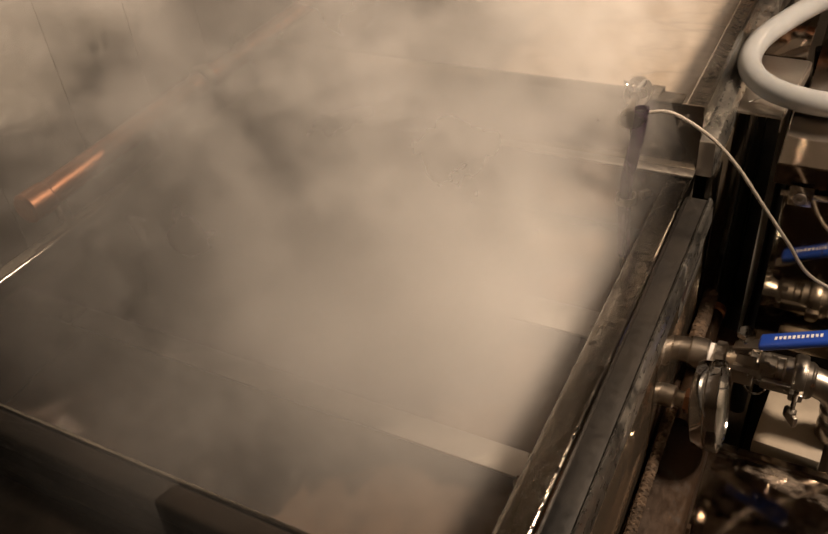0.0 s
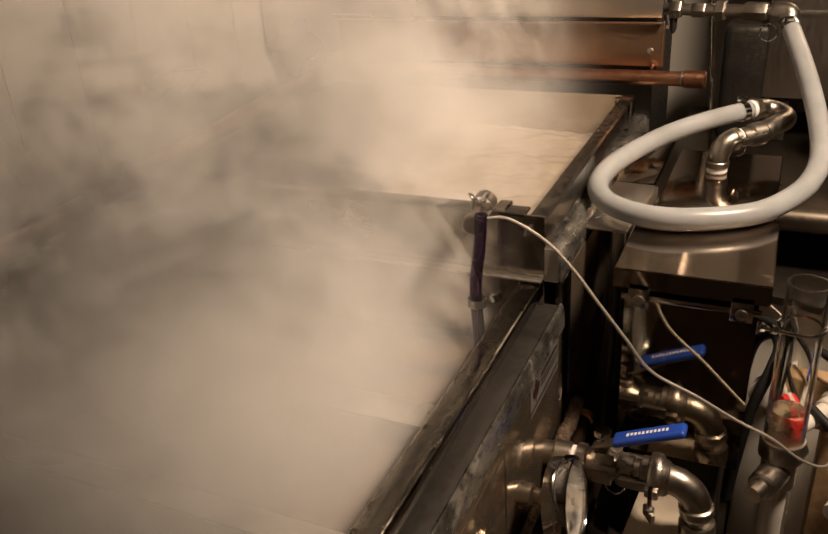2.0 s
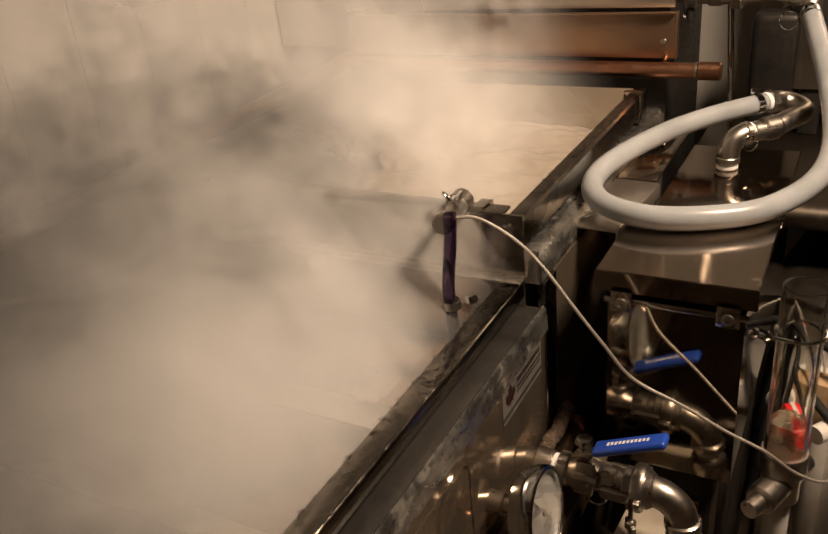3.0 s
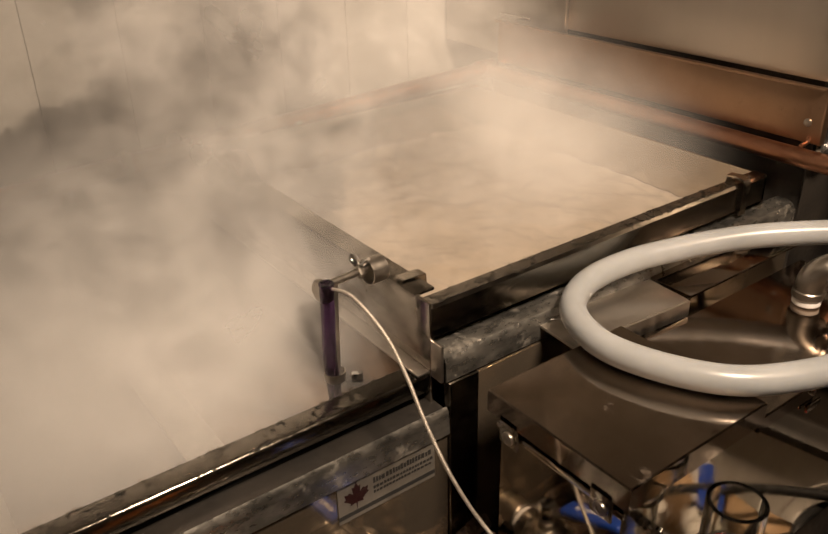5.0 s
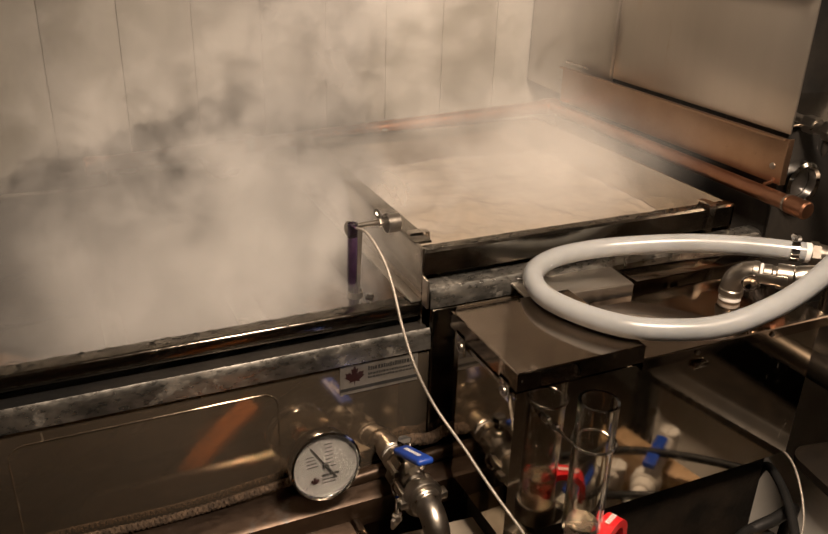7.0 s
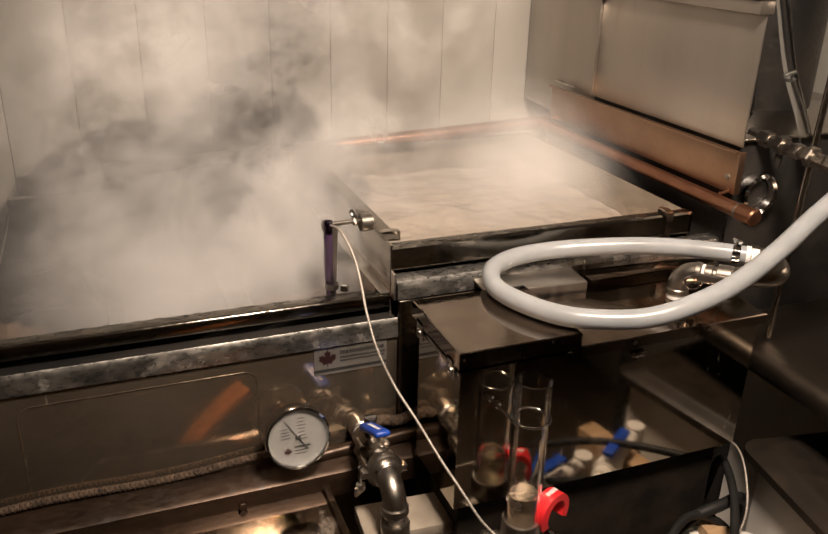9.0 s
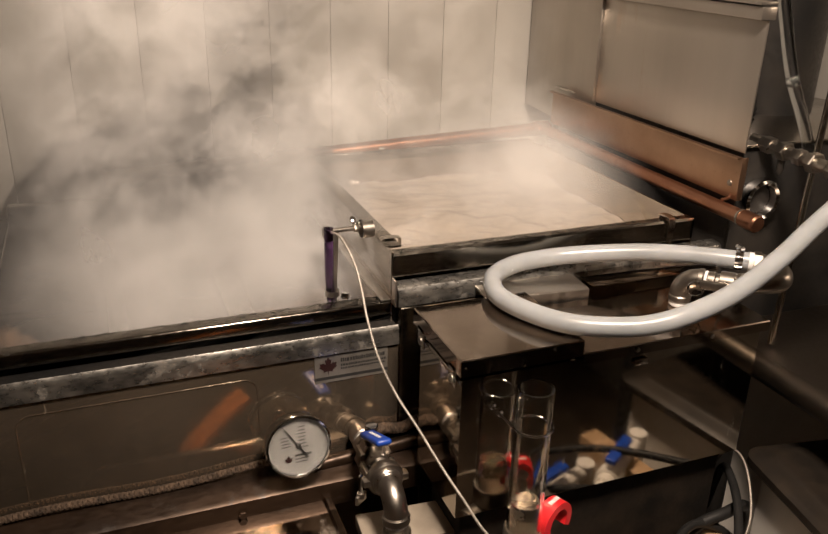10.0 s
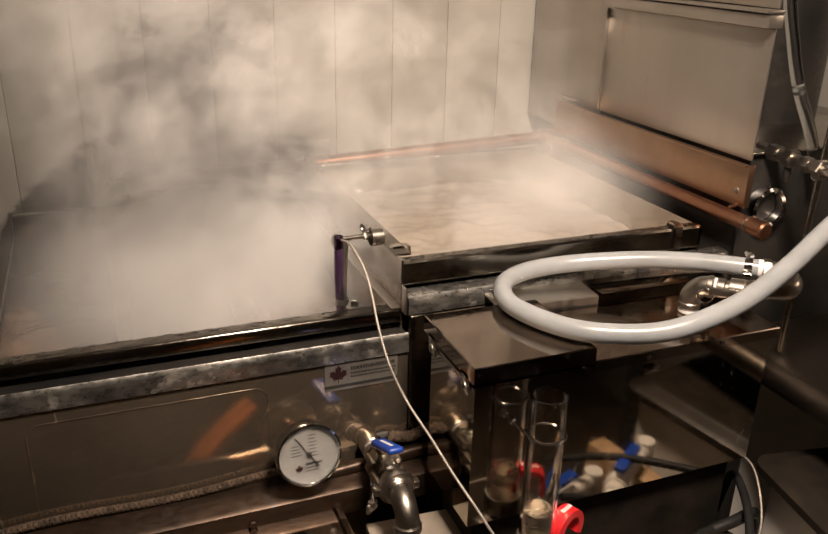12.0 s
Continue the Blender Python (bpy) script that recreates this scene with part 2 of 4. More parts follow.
def box(x0, x1, y0, y1, z0, z1, bevel=0.002, seg=2, bm=None):
    bm2 = bmesh.new()
    bmesh.ops.create_cube(bm2, size=1)
    for v in bm2.verts:
        v.co = (x0 + (v.co.x + 0.5) * (x1 - x0), y0 + (v.co.y + 0.5) * (y1 - y0), z0 + (v.co.z + 0.5) * (z1 - z0))
    if bevel:
        bmesh.ops.bevel(bm2, geom=bm2.edges[:], offset=bevel, segments=seg, affect="EDGES", profile=0.5)
    return join(bm, bm2)


def join(bm, other):
    if bm is None:
        return other
    me = bpy.data.meshes.new("joined")
    other.to_mesh(me)
    other.free()
    bm.from_mesh(me)
    bpy.data.meshes.remove(me)
    return bm


def turned(bm, m):
    bm.transform(m)
    return bm


def lathe(profile, n=28, bm=None, close=True):
    """Profile of (radius, height) turned about z."""
    bm2 = bmesh.new()
    rings = []
    for r, h in profile:
        rings.append([bm2.verts.new((r * math.cos(2 * math.pi * k / n), r * math.sin(2 * math.pi * k / n), h)) for k in range(n)])
    for a, b in zip(rings, rings[1:]):
        for k in range(n):
            bm2.faces.new((a[k], a[(k + 1) % n], b[(k + 1) % n], b[k]))
    if close:
        bm2.faces.new(rings[0][::-1])
        bm2.faces.new(rings[-1])
    return join(bm, bm2)


def ring_solid(r_in, r_out, h, n=32):
    return lathe([(r_in, 0), (r_out, 0), (r_out, h), (r_in, h), (r_in, 0)], n, close=False)


def aimed(p, q):
    """Pose at p whose z axis points to q."""
    d = Vector(q) - Vector(p)
    return Matrix.Translation(p) @ d.to_track_quat("Z", "Y").to_matrix().to_4x4()


def rod(p, q, r, n=20, bevel=0.0):
    h = (Vector(q) - Vector(p)).length
    prof = [(r, 0), (r, h)] if not bevel else [(r - bevel, 0), (r, bevel), (r, h - bevel), (r - bevel, h)]
    return turned(lathe(prof, n), aimed(p, q))


def smooth_path(pts, per=8):
    """Catmull-Rom through the points."""
    pts = [Vector(p) for p in pts]
    ext = [2 * pts[0] - pts[1]] + pts + [2 * pts[-1] - pts[-2]]
    out = []
    for a, b, c, d in zip(ext, ext[1:], ext[2:], ext[3:]):
        for k in range(per):
            t = k / per
            out.append(0.5 * (2 * b + (c - a) * t + (2 * a - 5 * b + 4 * c - d) * t * t + (3 * b - a - 3 * c + d) * t ** 3))
    return out + [pts[-1]]


def sweep(path, radius, n=16, inner=0.0, cap=True):
    """A round tube along a path; radius is a number or a function of 0..1."""
    path = [Vector(p) for p in path]
    bm = bmesh.new()
    up = None
    rings = []
    for i, p in enumerate(path):
        d = (path[min(i + 1, len(path) - 1)] - path[max(i - 1, 0)]).normalized()
        if up is None:
            up = d.orthogonal().normalized()
        up = (up - d * up.dot(d)).normalized()
        side = d.cross(up)
        r = radius(i / (len(path) - 1)) if callable(radius) else radius
        rings.append([bm.verts.new(p + r * (math.cos(2 * math.pi * k / n) * up + math.sin(2 * math.pi * k / n) * side)) for k in range(n)])
    for a, b in zip(rings, rings[1:]):
        for k in range(n):
            bm.faces.new((a[k], a[(k + 1) % n], b[(k + 1) % n], b[k]))
    if cap:
        bm.faces.new(rings[0][::-1])
        bm.faces.new(rings[-1])
    return bm


def profile_bar(profile, x0, x1, closed=True):
    """A section in y, z drawn out along x."""
    bm = bmesh.new()
    a = [bm.verts.new((x0, y, z)) for y, z in profile]
    b = [bm.verts.new((x1, y, z)) for y, z in profile]
    k = len(profile)
    for i in range(k if closed else k - 1):
        j = (i + 1) % k
        bm.faces.new((a[i], a[j], b[j], b[i]))
    if closed:
        bm.faces.new(a[::-1])
        bm.faces.new(b)
    return bm


def thick_profile(line, t):
    """A sheet's open section given a thickness."""
    pts = [Vector((y, z)) for y, z in line]
    off = []
    for i, p in enumerate(pts):
        d = (pts[min(i + 1, len(pts) - 1)] - pts[max(i - 1, 0)]).normalized()
        off.append(p + t * Vector((-d.y, d.x)))
    return [tuple(p) for p in pts] + [tuple(p) for p in reversed(off)]


def hexa(r, h, chamfer=0.1):
    return lathe([(r * (1 - chamfer), 0), (r, h * 0.12), (r, h * 0.88), (r * (1 - chamfer), h)], 6)


def ring4(x0, x1, y0, y1, z):
    return [(x0, y0, z), (x1, y0, z), (x1, y1, z), (x0, y1, z)]


def cap_box(x0, x1, y0, y1, z0, z1, t):
    """A folded sheet lid, open below."""
    b = 0.0015
    return loft([ring4(x0 + t, x1 - t, y0 + t, y1 - t, z1 - t), ring4(x0 + t, x1 - t, y0 + t, y1 - t, z0), ring4(x0, x1, y0, y1, z0),
                 ring4(x0, x1, y0, y1, z1 - b), ring4(x0 + b, x1 - b, y0 + b, y1 - b, z1)])


def open_box(x0, x1, y0, y1, z0, z1, t):
    """A sheet box, open above."""
    return loft([ring4(x0 + t, x1 - t, y0 + t, y1 - t, z0 + t), ring4(x0 + t, x1 - t, y0 + t, y1 - t, z1), ring4(x0, x1, y0, y1, z1), ring4(x0, x1, y0, y1, z0)])


def rough_up(bm, amount, scale):
    for v in bm.verts:
        v.co += amount * noise.noise_vector(v.co * scale)
    return bm


def rounded_rect(w, d, r, n=6):
    out = []
    for cx, cy, a0 in ((w / 2 - r, d / 2 - r, 0), (-w / 2 + r, d / 2 - r, 90), (-w / 2 + r, -d / 2 + r, 180), (w / 2 - r, -d / 2 + r, 270)):
        for k in range(n + 1):
            a = radians(a0 + 90 * k / n)
            out.append((cx + r * math.cos(a), cy + r * math.sin(a)))
    return out


def loft(loops, cap_start=True, cap_end=True):
    """Closed loops of points, joined in order."""
    bm = bmesh.new()
    rows = [[bm.verts.new(p) for p in lp] for lp in loops]
    for a, b in zip(rows, rows[1:]):
        for k in range(len(a)):
            j = (k + 1) % len(a)
            bm.faces.new((a[k], a[j], b[j], b[k]))
    if cap_start:
        bm.faces.new(rows[0][::-1])
    if cap_end:
        bm.faces.new(rows[-1])
    return bm


# ---- room ----
def structure(name, bm, mat, label=""):
    return tagged(part(name, bm, mat), label, "", "", "structure")


BACK = 0.87
structure("floor", box(-2.6, 1.6, -2.6, BACK + 0.12, -0.1, 0.0, 0), FLOOR, "grey concrete floor of the sugar house")
structure("ceiling", box(-2.6, 1.6, -2.6, BACK + 0.12, 2.6, 2.7, 0), CEIL, "unseen ceiling, pale to bounce light")
wall_back = structure("wall_back", box(-2.6, 1.6, BACK + 0.012, BACK + 0.12, 0.0, 2.6, 0), WALL, "white liner panel wall behind the evaporator")
structure("wall_left", box(-2.72, -2.6, -2.6, BACK + 0.12, 0, 2.6, 0), CEIL, "unseen wall, pale to bounce light")
wall_right = structure("wall_right", box(1.35, 1.6, -2.6, BACK + 0.012, 0, 2.6, 0), WALL, "white panel wall behind the chimney")
structure("wall_front", box(-2.72, 1.6, -2.72, -2.6, 0, 2.6, 0), CEIL, "unseen wall, pale to bounce light")

panel_mesh = mesh_of(box(-0.0757, 0.0757, 0, 0.010, 0.0, 2.58, 0.0015, 2), "panel", WALL)
for k in range(-14, 5):
    ob = new("panel", panel_mesh)
    ob.location = (-0.009 + 0.0762 + 0.1524 * k, BACK + 0.001, 0.01)
    ob.parent = wall_back


# ---- evaporator: arch, pans, sap ----
X0, X1 = -0.62, 0.60
RIM = 1.078


def firebox():
    t = thing("firebox", 0, 0.3, 0, "stainless firebox under the pans with mirror-like side plates", "firebox")
    t_inv = Matrix.Translation((0, -0.3, 0))

    def p(name, bm, mat, label=""):
        return part(name, turned(bm, t_inv), mat, t, label)

    p("side_plate", box(X0 - 0.02, 0.004, -0.022, -0.014, 0.25, 1.016), SIDE_PLATE, "polished stained stainless side plate")
    p("side_plate", box(0.048, 0.66, -0.020, -0.012, 0.25, 1.07), SIDE_PLATE)
    p("post", box(0.006, 0.047, -0.0235, -0.012, 0.12, 1.0725), STEEL_WET, "dark stained upright post at the joint of the pans")
    seam = [(x, -0.0222, z) for x, z in [(-0.41 + u, 0.887 + v) for u, v in rounded_rect(0.35, 0.20, 0.022)]]
    p("pressed_panel", sweep(seam + seam[:1], 0.0011, 6), SIDE_PLATE, "faint pressed outline of a service panel")
    line = [(-0.0185, 1.042), (-0.0215, 1.038), (-0.0225, 1.031), (-0.0235, 1.010)]
    # Black bar put into the gap in place of the shade there.
    p("gap_shade", box(X0 - 0.02, 0.003, -0.0180, 0.012, 1.030, 1.0395, 0.001), BLACK, "black strip standing in for the shade under the rim")
    p("top_flange", profile_bar(thick_profile(line, -0.003), X0 - 0.02, 0.003), GALV, "spangled galvanised rounded flange")
    line2 = [(0.012, 1.106), (-0.004, 1.106), (-0.012, 1.103), (-0.0165, 1.096), (-0.0165, 1.074)]
    p("top_flange", profile_bar(thick_profile(line2, -0.003), 0.004, 0.66), GALV, "stained spangled flange under the flue pan rim")
    p("back_plate", box(X0 - 0.02, 0.66, 0.655, 0.665, 0.12, 1.03), STEEL_PLATE)
    p("end_plate", box(X0 - 0.03, X0 - 0.02, -0.02, 0.66, 0.12, 1.03), NEAR_BLACK)
    p("end_plate", box(0.66, 0.668, -0.02, 0.66, 0.12, 1.18), BLACK)
    p("end_ledge", box(X0 - 0.10, X0 - 0.031, -0.03, 0.67, 1.005, 1.020, 0.004), NEAR_BLACK, "near-black end ledge")
    for x in (X0 + 0.05, 0.55):
        for y in (0.03, 0.6):
            p("leg", box(x - 0.03, x + 0.03, y - 0.03, y + 0.03, 0.0, 0.25), BLACK)
    return t


firebox()


def wet_rim(x0, x1, y0, y1, z0, z1, along="x"):
    """A folded sheet rim, beaded with condensate on its top."""
    bm = box(x0, x1, y0, y1, z0, z1, 0.005, 3)
    return bm


def droplets(seed, x0, x1, y0, y1, z, count, r0=0.0012, r1=0.0032):
    rnd = random.Random(seed)
    bm = bmesh.new()
    for _ in range(count):
        b = bmesh.new()
        bmesh.ops.create_icosphere(b, subdivisions=1, radius=1)
        r = rnd.uniform(r0, r1)
        b.transform(Matrix.Translation((rnd.uniform(x0, x1), rnd.uniform(y0, y1), z)) @ Matrix.Rotation(rnd.uniform(0, 6), 4, "Z") @ Matrix.Diagonal((r * rnd.uniform(0.8, 2.2), r, r * 0.35, 1)))
        join(bm, b)
    return bm


def syrup_pan():
    t = thing("syrup_pan", -0.32, 0.3, 0.93, "stainless syrup pan with wet rims, full of boiling sap", "pan")
    m = Matrix.Translation((0.32, -0.3, -0.93))

    def p(name, bm, mat, label="", parent=t):
        return part(name, turned(bm, m), mat, parent, label)

    p("front_rim", wet_rim(X0, -0.002, 0.0, 0.030, 1.053, RIM), STEEL_WET, "dark wet folded rim beaded with condensate")
    tagged(p("droplets", droplets(3, X0, -0.01, 0.002, 0.028, RIM, 420), WATER), kind="stuff")
    p("front_wall", box(X0, 0.0, 0.024, 0.029, 0.925, 1.05, 0), STEEL)
    p("end_rim", wet_rim(X0 - 0.022, X0 + 0.002, 0.0, 0.645, 1.050, 1.074), NEAR_BLACK, "near-black end rim of the pan")
    p("end_edge", box(X0 + 0.0025, X0 + 0.006, 0.031, 0.627, 1.052, 1.075, 0.001), STEEL_WET)
    p("end_wall", box(X0, X0 + 0.004, 0.0, 0.64, 0.925, 1.0495, 0), STEEL)
    p("back_rim", wet_rim(X0, -0.002, 0.628, 0.652, 1.075, 1.102), STEEL_WET)
    p("back_wall", box(X0, 0.0, 0.628, 0.632, 0.925, 1.08, 0), STEEL)
    p("bottom", box(X0, 0.0, 0.0, 0.64, 0.922, 0.926, 0), STEEL)
    for x, w in ((-0.198, 0.043), (-0.416, 0.030)):
        p("partition", box(x - 0.002, x + 0.001, 0.03, 0.628, 0.926, 0.995, 0), STEEL_BRUSHED, "stainless flow partition with a folded top")
        p("partition_fold", box(x - w, x + 0.001, 0.032, 0.626, 0.993, 0.997, 0.001), STEEL_BRUSHED)


def flue_pan():
    t = thing("flue_pan", 0.30, 0.3, 1.03, "raised stainless flue pan with a folded wet rim", "pan")
    m = Matrix.Translation((-0.30, -0.3, -1.03))

    def p(name, bm, mat, label=""):
        return part(name, turned(bm, m), mat, t, label)

    line = [(0.004, 1.128), (0.0, 1.122), (0.0, 1.157), (0.003, 1.161), (0.021, 1.161), (0.024, 1.157), (0.024, 1.10)]
    p("front_rim", profile_bar(thick_profile(line, -0.0025), 0.0, 0.60), STEEL_WET, "folded channel rim with an open end")
    tagged(p("droplets", droplets(5, 0.01, 0.58, 0.003, 0.020, 1.1615, 240), WATER), kind="stuff")
    p("front_wall", box(0.0, 0.60, 0.018, 0.022, 1.03, 1.12, 0), STEEL)
    p("divider", box(-0.003, 0.002, 0.0, 0.64, 0.98, 1.164, 0.001), STEEL, "upright end wall between the two pans")
    p("divider_fold", box(-0.004, 0.024, 0.026, 0.64, 1.161, 1.165, 0.001), STEEL_WET)
    p("foot_lip", box(-0.020, -0.003, 0.0, 0.62, 1.079, 1.082, 0.001), STEEL_BRUSHED, "bright foot lip of the divider")
    p("corner_tab", turned(box(-0.002, 0.002, -0.018, 0.012, 1.074, 1.120, 0.001), pose(0, 0, 0)), STEEL_BRUSHED)
    p("back_rim", wet_rim(0.0, 0.60, 0.628, 0.652, 1.135, 1.163), STEEL_WET)
    p("back_wall", box(0.0, 0.60, 0.628, 0.632, 1.03, 1.14, 0), STEEL)
    p("end_wall", box(0.596, 0.60, 0.0, 0.64, 1.03, 1.16, 0), STEEL)
    p("bottom", box(0.002, 0.60, 0.02, 0.63, 1.028, 1.032, 0), STEEL)
    clip = [(-0.004, 1.115), (-0.006, 1.160), (-0.003, 1.168), (0.010, 1.170), (0.026, 1.168), (0.028, 1.150)]
    p("rim_clip", profile_bar(thick_profile(clip, -0.003), 0.538, 0.552), STEEL, "bent sheet clip over the rim")
    clip2 = turned(profile_bar(thick_profile([(-0.0075, 1.140), (-0.0075, 1.1655), (-0.004, 1.1685), (0.018, 1.1685), (0.027, 1.167), (0.028, 1.152)], -0.0012), -0.007, 0.007), Matrix.Translation((0.006, 0.060, 0)) @ Matrix.Rotation(radians(-90), 4, "Z"))
    p("rim_clip", clip2, STEEL)
    return t


def sap_surface(name, x0, x1, y0, y1, z, seed, label, mat):
    nx, ny = 90, 80
    bm = bmesh.new()
    g = [[None] * (ny + 1) for _ in range(nx + 1)]
    for i in range(nx + 1):
        for j in range(ny + 1):
            x, y = x0 + (x1 - x0) * i / nx, y0 + (y1 - y0) * j / ny
            h = 0.008 * noise.fractal(Vector((x * 14, y * 14, seed)), 1.0, 2.0, 4) + 0.003 * noise.noise(Vector((x * 60, y * 60, seed)))
            g[i][j] = bm.verts.new((x, y, z + h))
    for i in range(nx):
        for j in range(ny):
            bm.faces.new((g[i][j], g[i + 1][j], g[i + 1][j + 1], g[i][j + 1]))
    return tagged(part(name, bm, mat), label, "sap", "", "stuff")


syrup_pan()
flue_pan()
sap_surface("boiling_sap", X0 + 0.004, -0.004, 0.030, 0.627, 0.968, 2.0, "amber boiling syrup with pale foam in the low pan", SYRUP)
sap_surface("boiling_sap", 0.004, 0.595, 0.023, 0.627, 1.088, 7.0, "pale boiling sap covered in foam", SAP)


# ---- copper drip pipes, hood ----
def drip_pipe_end():
    t = thing("copper_drip_pipe", 0.637, 0.25, 1.16, "aged copper drip pipe across the end of the flue pan", "pipe")
    m = Matrix.Translation((-0.637, -0.25, -1.16))
    part("pipe", turned(rod((0.637, -0.100, 1.184), (0.637, 0.66, 1.184), 0.0135, 24), m), COPPER, t)
    part("end_cap", turned(rod((0.637, -0.118, 1.184), (0.637, -0.078, 1.184), 0.0160, 24, 0.003), m), COPPER, t, "soldered copper end cap")
    part("solder_ring", turned(rod((0.637, -0.078, 1.184), (0.637, -0.074, 1.184), 0.0152, 24), m), CAST, t)
    part("hanger", turned(sweep(smooth_path([(0.637, -0.02, 1.20), (0.652, -0.02, 1.202), (0.655, -0.02, 1.21)]), 0.003, 8), m), COPPER, t)
    return t


def drip_pipe_back():
    t = thing("copper_gutter_pipe", 0.0, 0.655, 1.13, "copper gutter pipe along the back rim with a hook", "pipe")
    m = Matrix.Translation((0, -0.655, -1.13))
    part("pipe", turned(rod((-0.41, 0.655, 1.140), (0.637, 0.655, 1.184), 0.0160, 20), m), COPPER, t)
    part("end_cap", turned(rod((-0.425, 0.655, 1.140), (-0.39, 0.655, 1.140), 0.0185, 20, 0.003), m), COPPER, t)
    part("elbow", turned(rod((0.615, 0.655, 1.184), (0.660, 0.655, 1.184), 0.0190, 20, 0.003), m), COPPER, t)
    for x in (-0.10, 0.20):
        part("coupling", turned(rod((x - 0.008, 0.655, 1.157), (x + 0.008, 0.655, 1.157), 0.0190, 20, 0.002), m), CAST, t)
    loop = [(-0.02 + 0.014 * math.sin(a), 0.650, 1.176 + 0.016 * math.cos(a)) for a in [2.6 + 6.2 * k / 20 for k in range(20)]]
    part("hook", turned(sweep(loop, 0.003, 8), m), CAST, t, "bent wire hook")
    for x in (-0.38, -0.20, 0.10, 0.45):
        part("bracket", turned(box(x - 0.006, x + 0.006, 0.648, 0.661, 1.10, 1.128, 0.001), m), STEEL, t)
    return t


def hood():
    t = thing("steam_hood_panel", 0.67, 0.2, 1.18, "brushed stainless hood panel with a riveted copper strip below", "hood")
    m = Matrix.Translation((-0.67, -0.2, -1.18))

    def p(name, bm, mat, label="", parent=t):
        return part(name, turned(bm, m), mat, parent, label)

    p("panel", box(0.662, 0.666, -0.030, 0.462, 1.287, 1.518), HOOD, "brushed stainless sheet streaked with stains")
    p("side_fold", box(0.656, 0.668, 0.4625, 0.466, 1.287, 1.515, 0.001), HOOD)
    p("return_panel", turned(box(-0.002, 0.002, 0.0, 0.395, 1.205, 2.0, 0.001), pose(0.668, 0.468, 0, 0, 0, -5)), HOOD, "stained return panel that meets the wall")
    p("strip", box(0.655, 0.660, -0.034, 0.640, 1.200, 1.281), COPPER_SHEET, "splashed copper strip")
    p("strip_fold", box(0.654, 0.668, -0.037, -0.0335, 1.200, 1.281, 0.001), COPPER_SHEET)
    p("strip_lip", box(0.644, 0.6545, -0.034, 0.640, 1.2785, 1.282, 0.001), COPPER_SHEET)
    p("rivet", turned(lathe([(0.0062, 0), (0.0055, 0.002), (0.003, 0.0033), (0.0005, 0.0036)], 16), aimed((0.655, -0.014, 1.229), (0, -0.014, 1.229))), CAST)
    p("top_channel", box(0.640, 0.672, -0.036, 0.462, 1.520, 1.542), HOOD, "dull top channel")
    p("top_lip", box(0.634, 0.672, -0.036, 0.462, 1.545, 1.550, 0.001), HOOD)
    p("upper_panel", box(0.662, 0.666, -0.030, 0.462, 1.552, 2.0), HOOD)
    p("backing", box(0.668, 0.672, -0.02, 0.45, 1.18, 1.50, 0), BLACK)
    return t


drip_pipe_end()
drip_pipe_back()
hood()


# ---- preheater tank with its lid, hose and fittings ----
def hex_bolt(p, q, r, h, mat=CAST):
    return turned(hexa(r, h), aimed(p, q))


def float_tank():
    t = thing("float_tank", 0.26, -0.17, 0.83, "mirror-polished stainless float tank with a loose lid", "tank")
    m = Matrix.Translation((-0.26, 0.17, -0.83))

    def p(name, bm, mat, label="", parent=t):
        return part(name, turned(bm, m), mat, parent, label)

    p("body", open_box(0.012, 0.545, -0.256, -0.100, 0.826, 1.066, 0.004), STEEL_PLATE, "mirror-like tank body with splashes")
    p("end_lip", box(0.008, 0.0115, -0.260, -0.096, 1.060, 1.068, 0.001), STEEL)
    p("lid", cap_box(0.004, 0.2005, -0.268, -0.086, 1.078, 1.104, 0.003), STEEL_LID, "folded stainless lid with turned-down edges")
    p("lid", cap_box(0.206, 0.556, -0.262, -0.094, 1.060, 1.0775, 0.003), STEEL_LID, "lower stained lid under the outlet elbow")
    for y in (-0.118, -0.238):
        br = p("bracket", box(0.004, 0.0065, y - 0.013, y + 0.013, 1.052, 1.085, 0.001), STEEL, "small bent lid bracket")
        p("screw", turned(lathe([(0.0075, 0), (0.007, 0.002), (0.0035, 0.0025), (0.003, 0.001)], 14), aimed((0.004, y, 1.062), (-1, y, 1.062))), CAST)
    for x in (0.30, 0.44):
        p("rim_screw", turned(hexa(0.004, 0.003), aimed((x, -0.262, 1.069), (x, -2, 1.069))), CAST)
    p("foot", box(0.03, 0.53, -0.235, -0.12, 0.30, 0.826, 0.004), NEAR_BLACK, "black support under the tank")
    p("foot_plate", box(0.0, 0.56, -0.25, -0.11, 0.0, 0.30, 0.004), NEAR_BLACK)
    p("rim_flange", box(0.3, 0.325, -0.262, -0.258, 1.04, 1.05, 0.001), STEEL)
    return t


float_tank()

cover = thing("cover_plate", 0.24, -0.045, 1.086, "loose stainless cover plate beside the tank", "plate")
part("sheet", turned(box(-0.10, 0.085, -0.036, 0.028, 0.0, 0.004, 0.001), pose(0, 0, 0.004, 0, 0, -4)), STEEL_BRUSHED, cover)
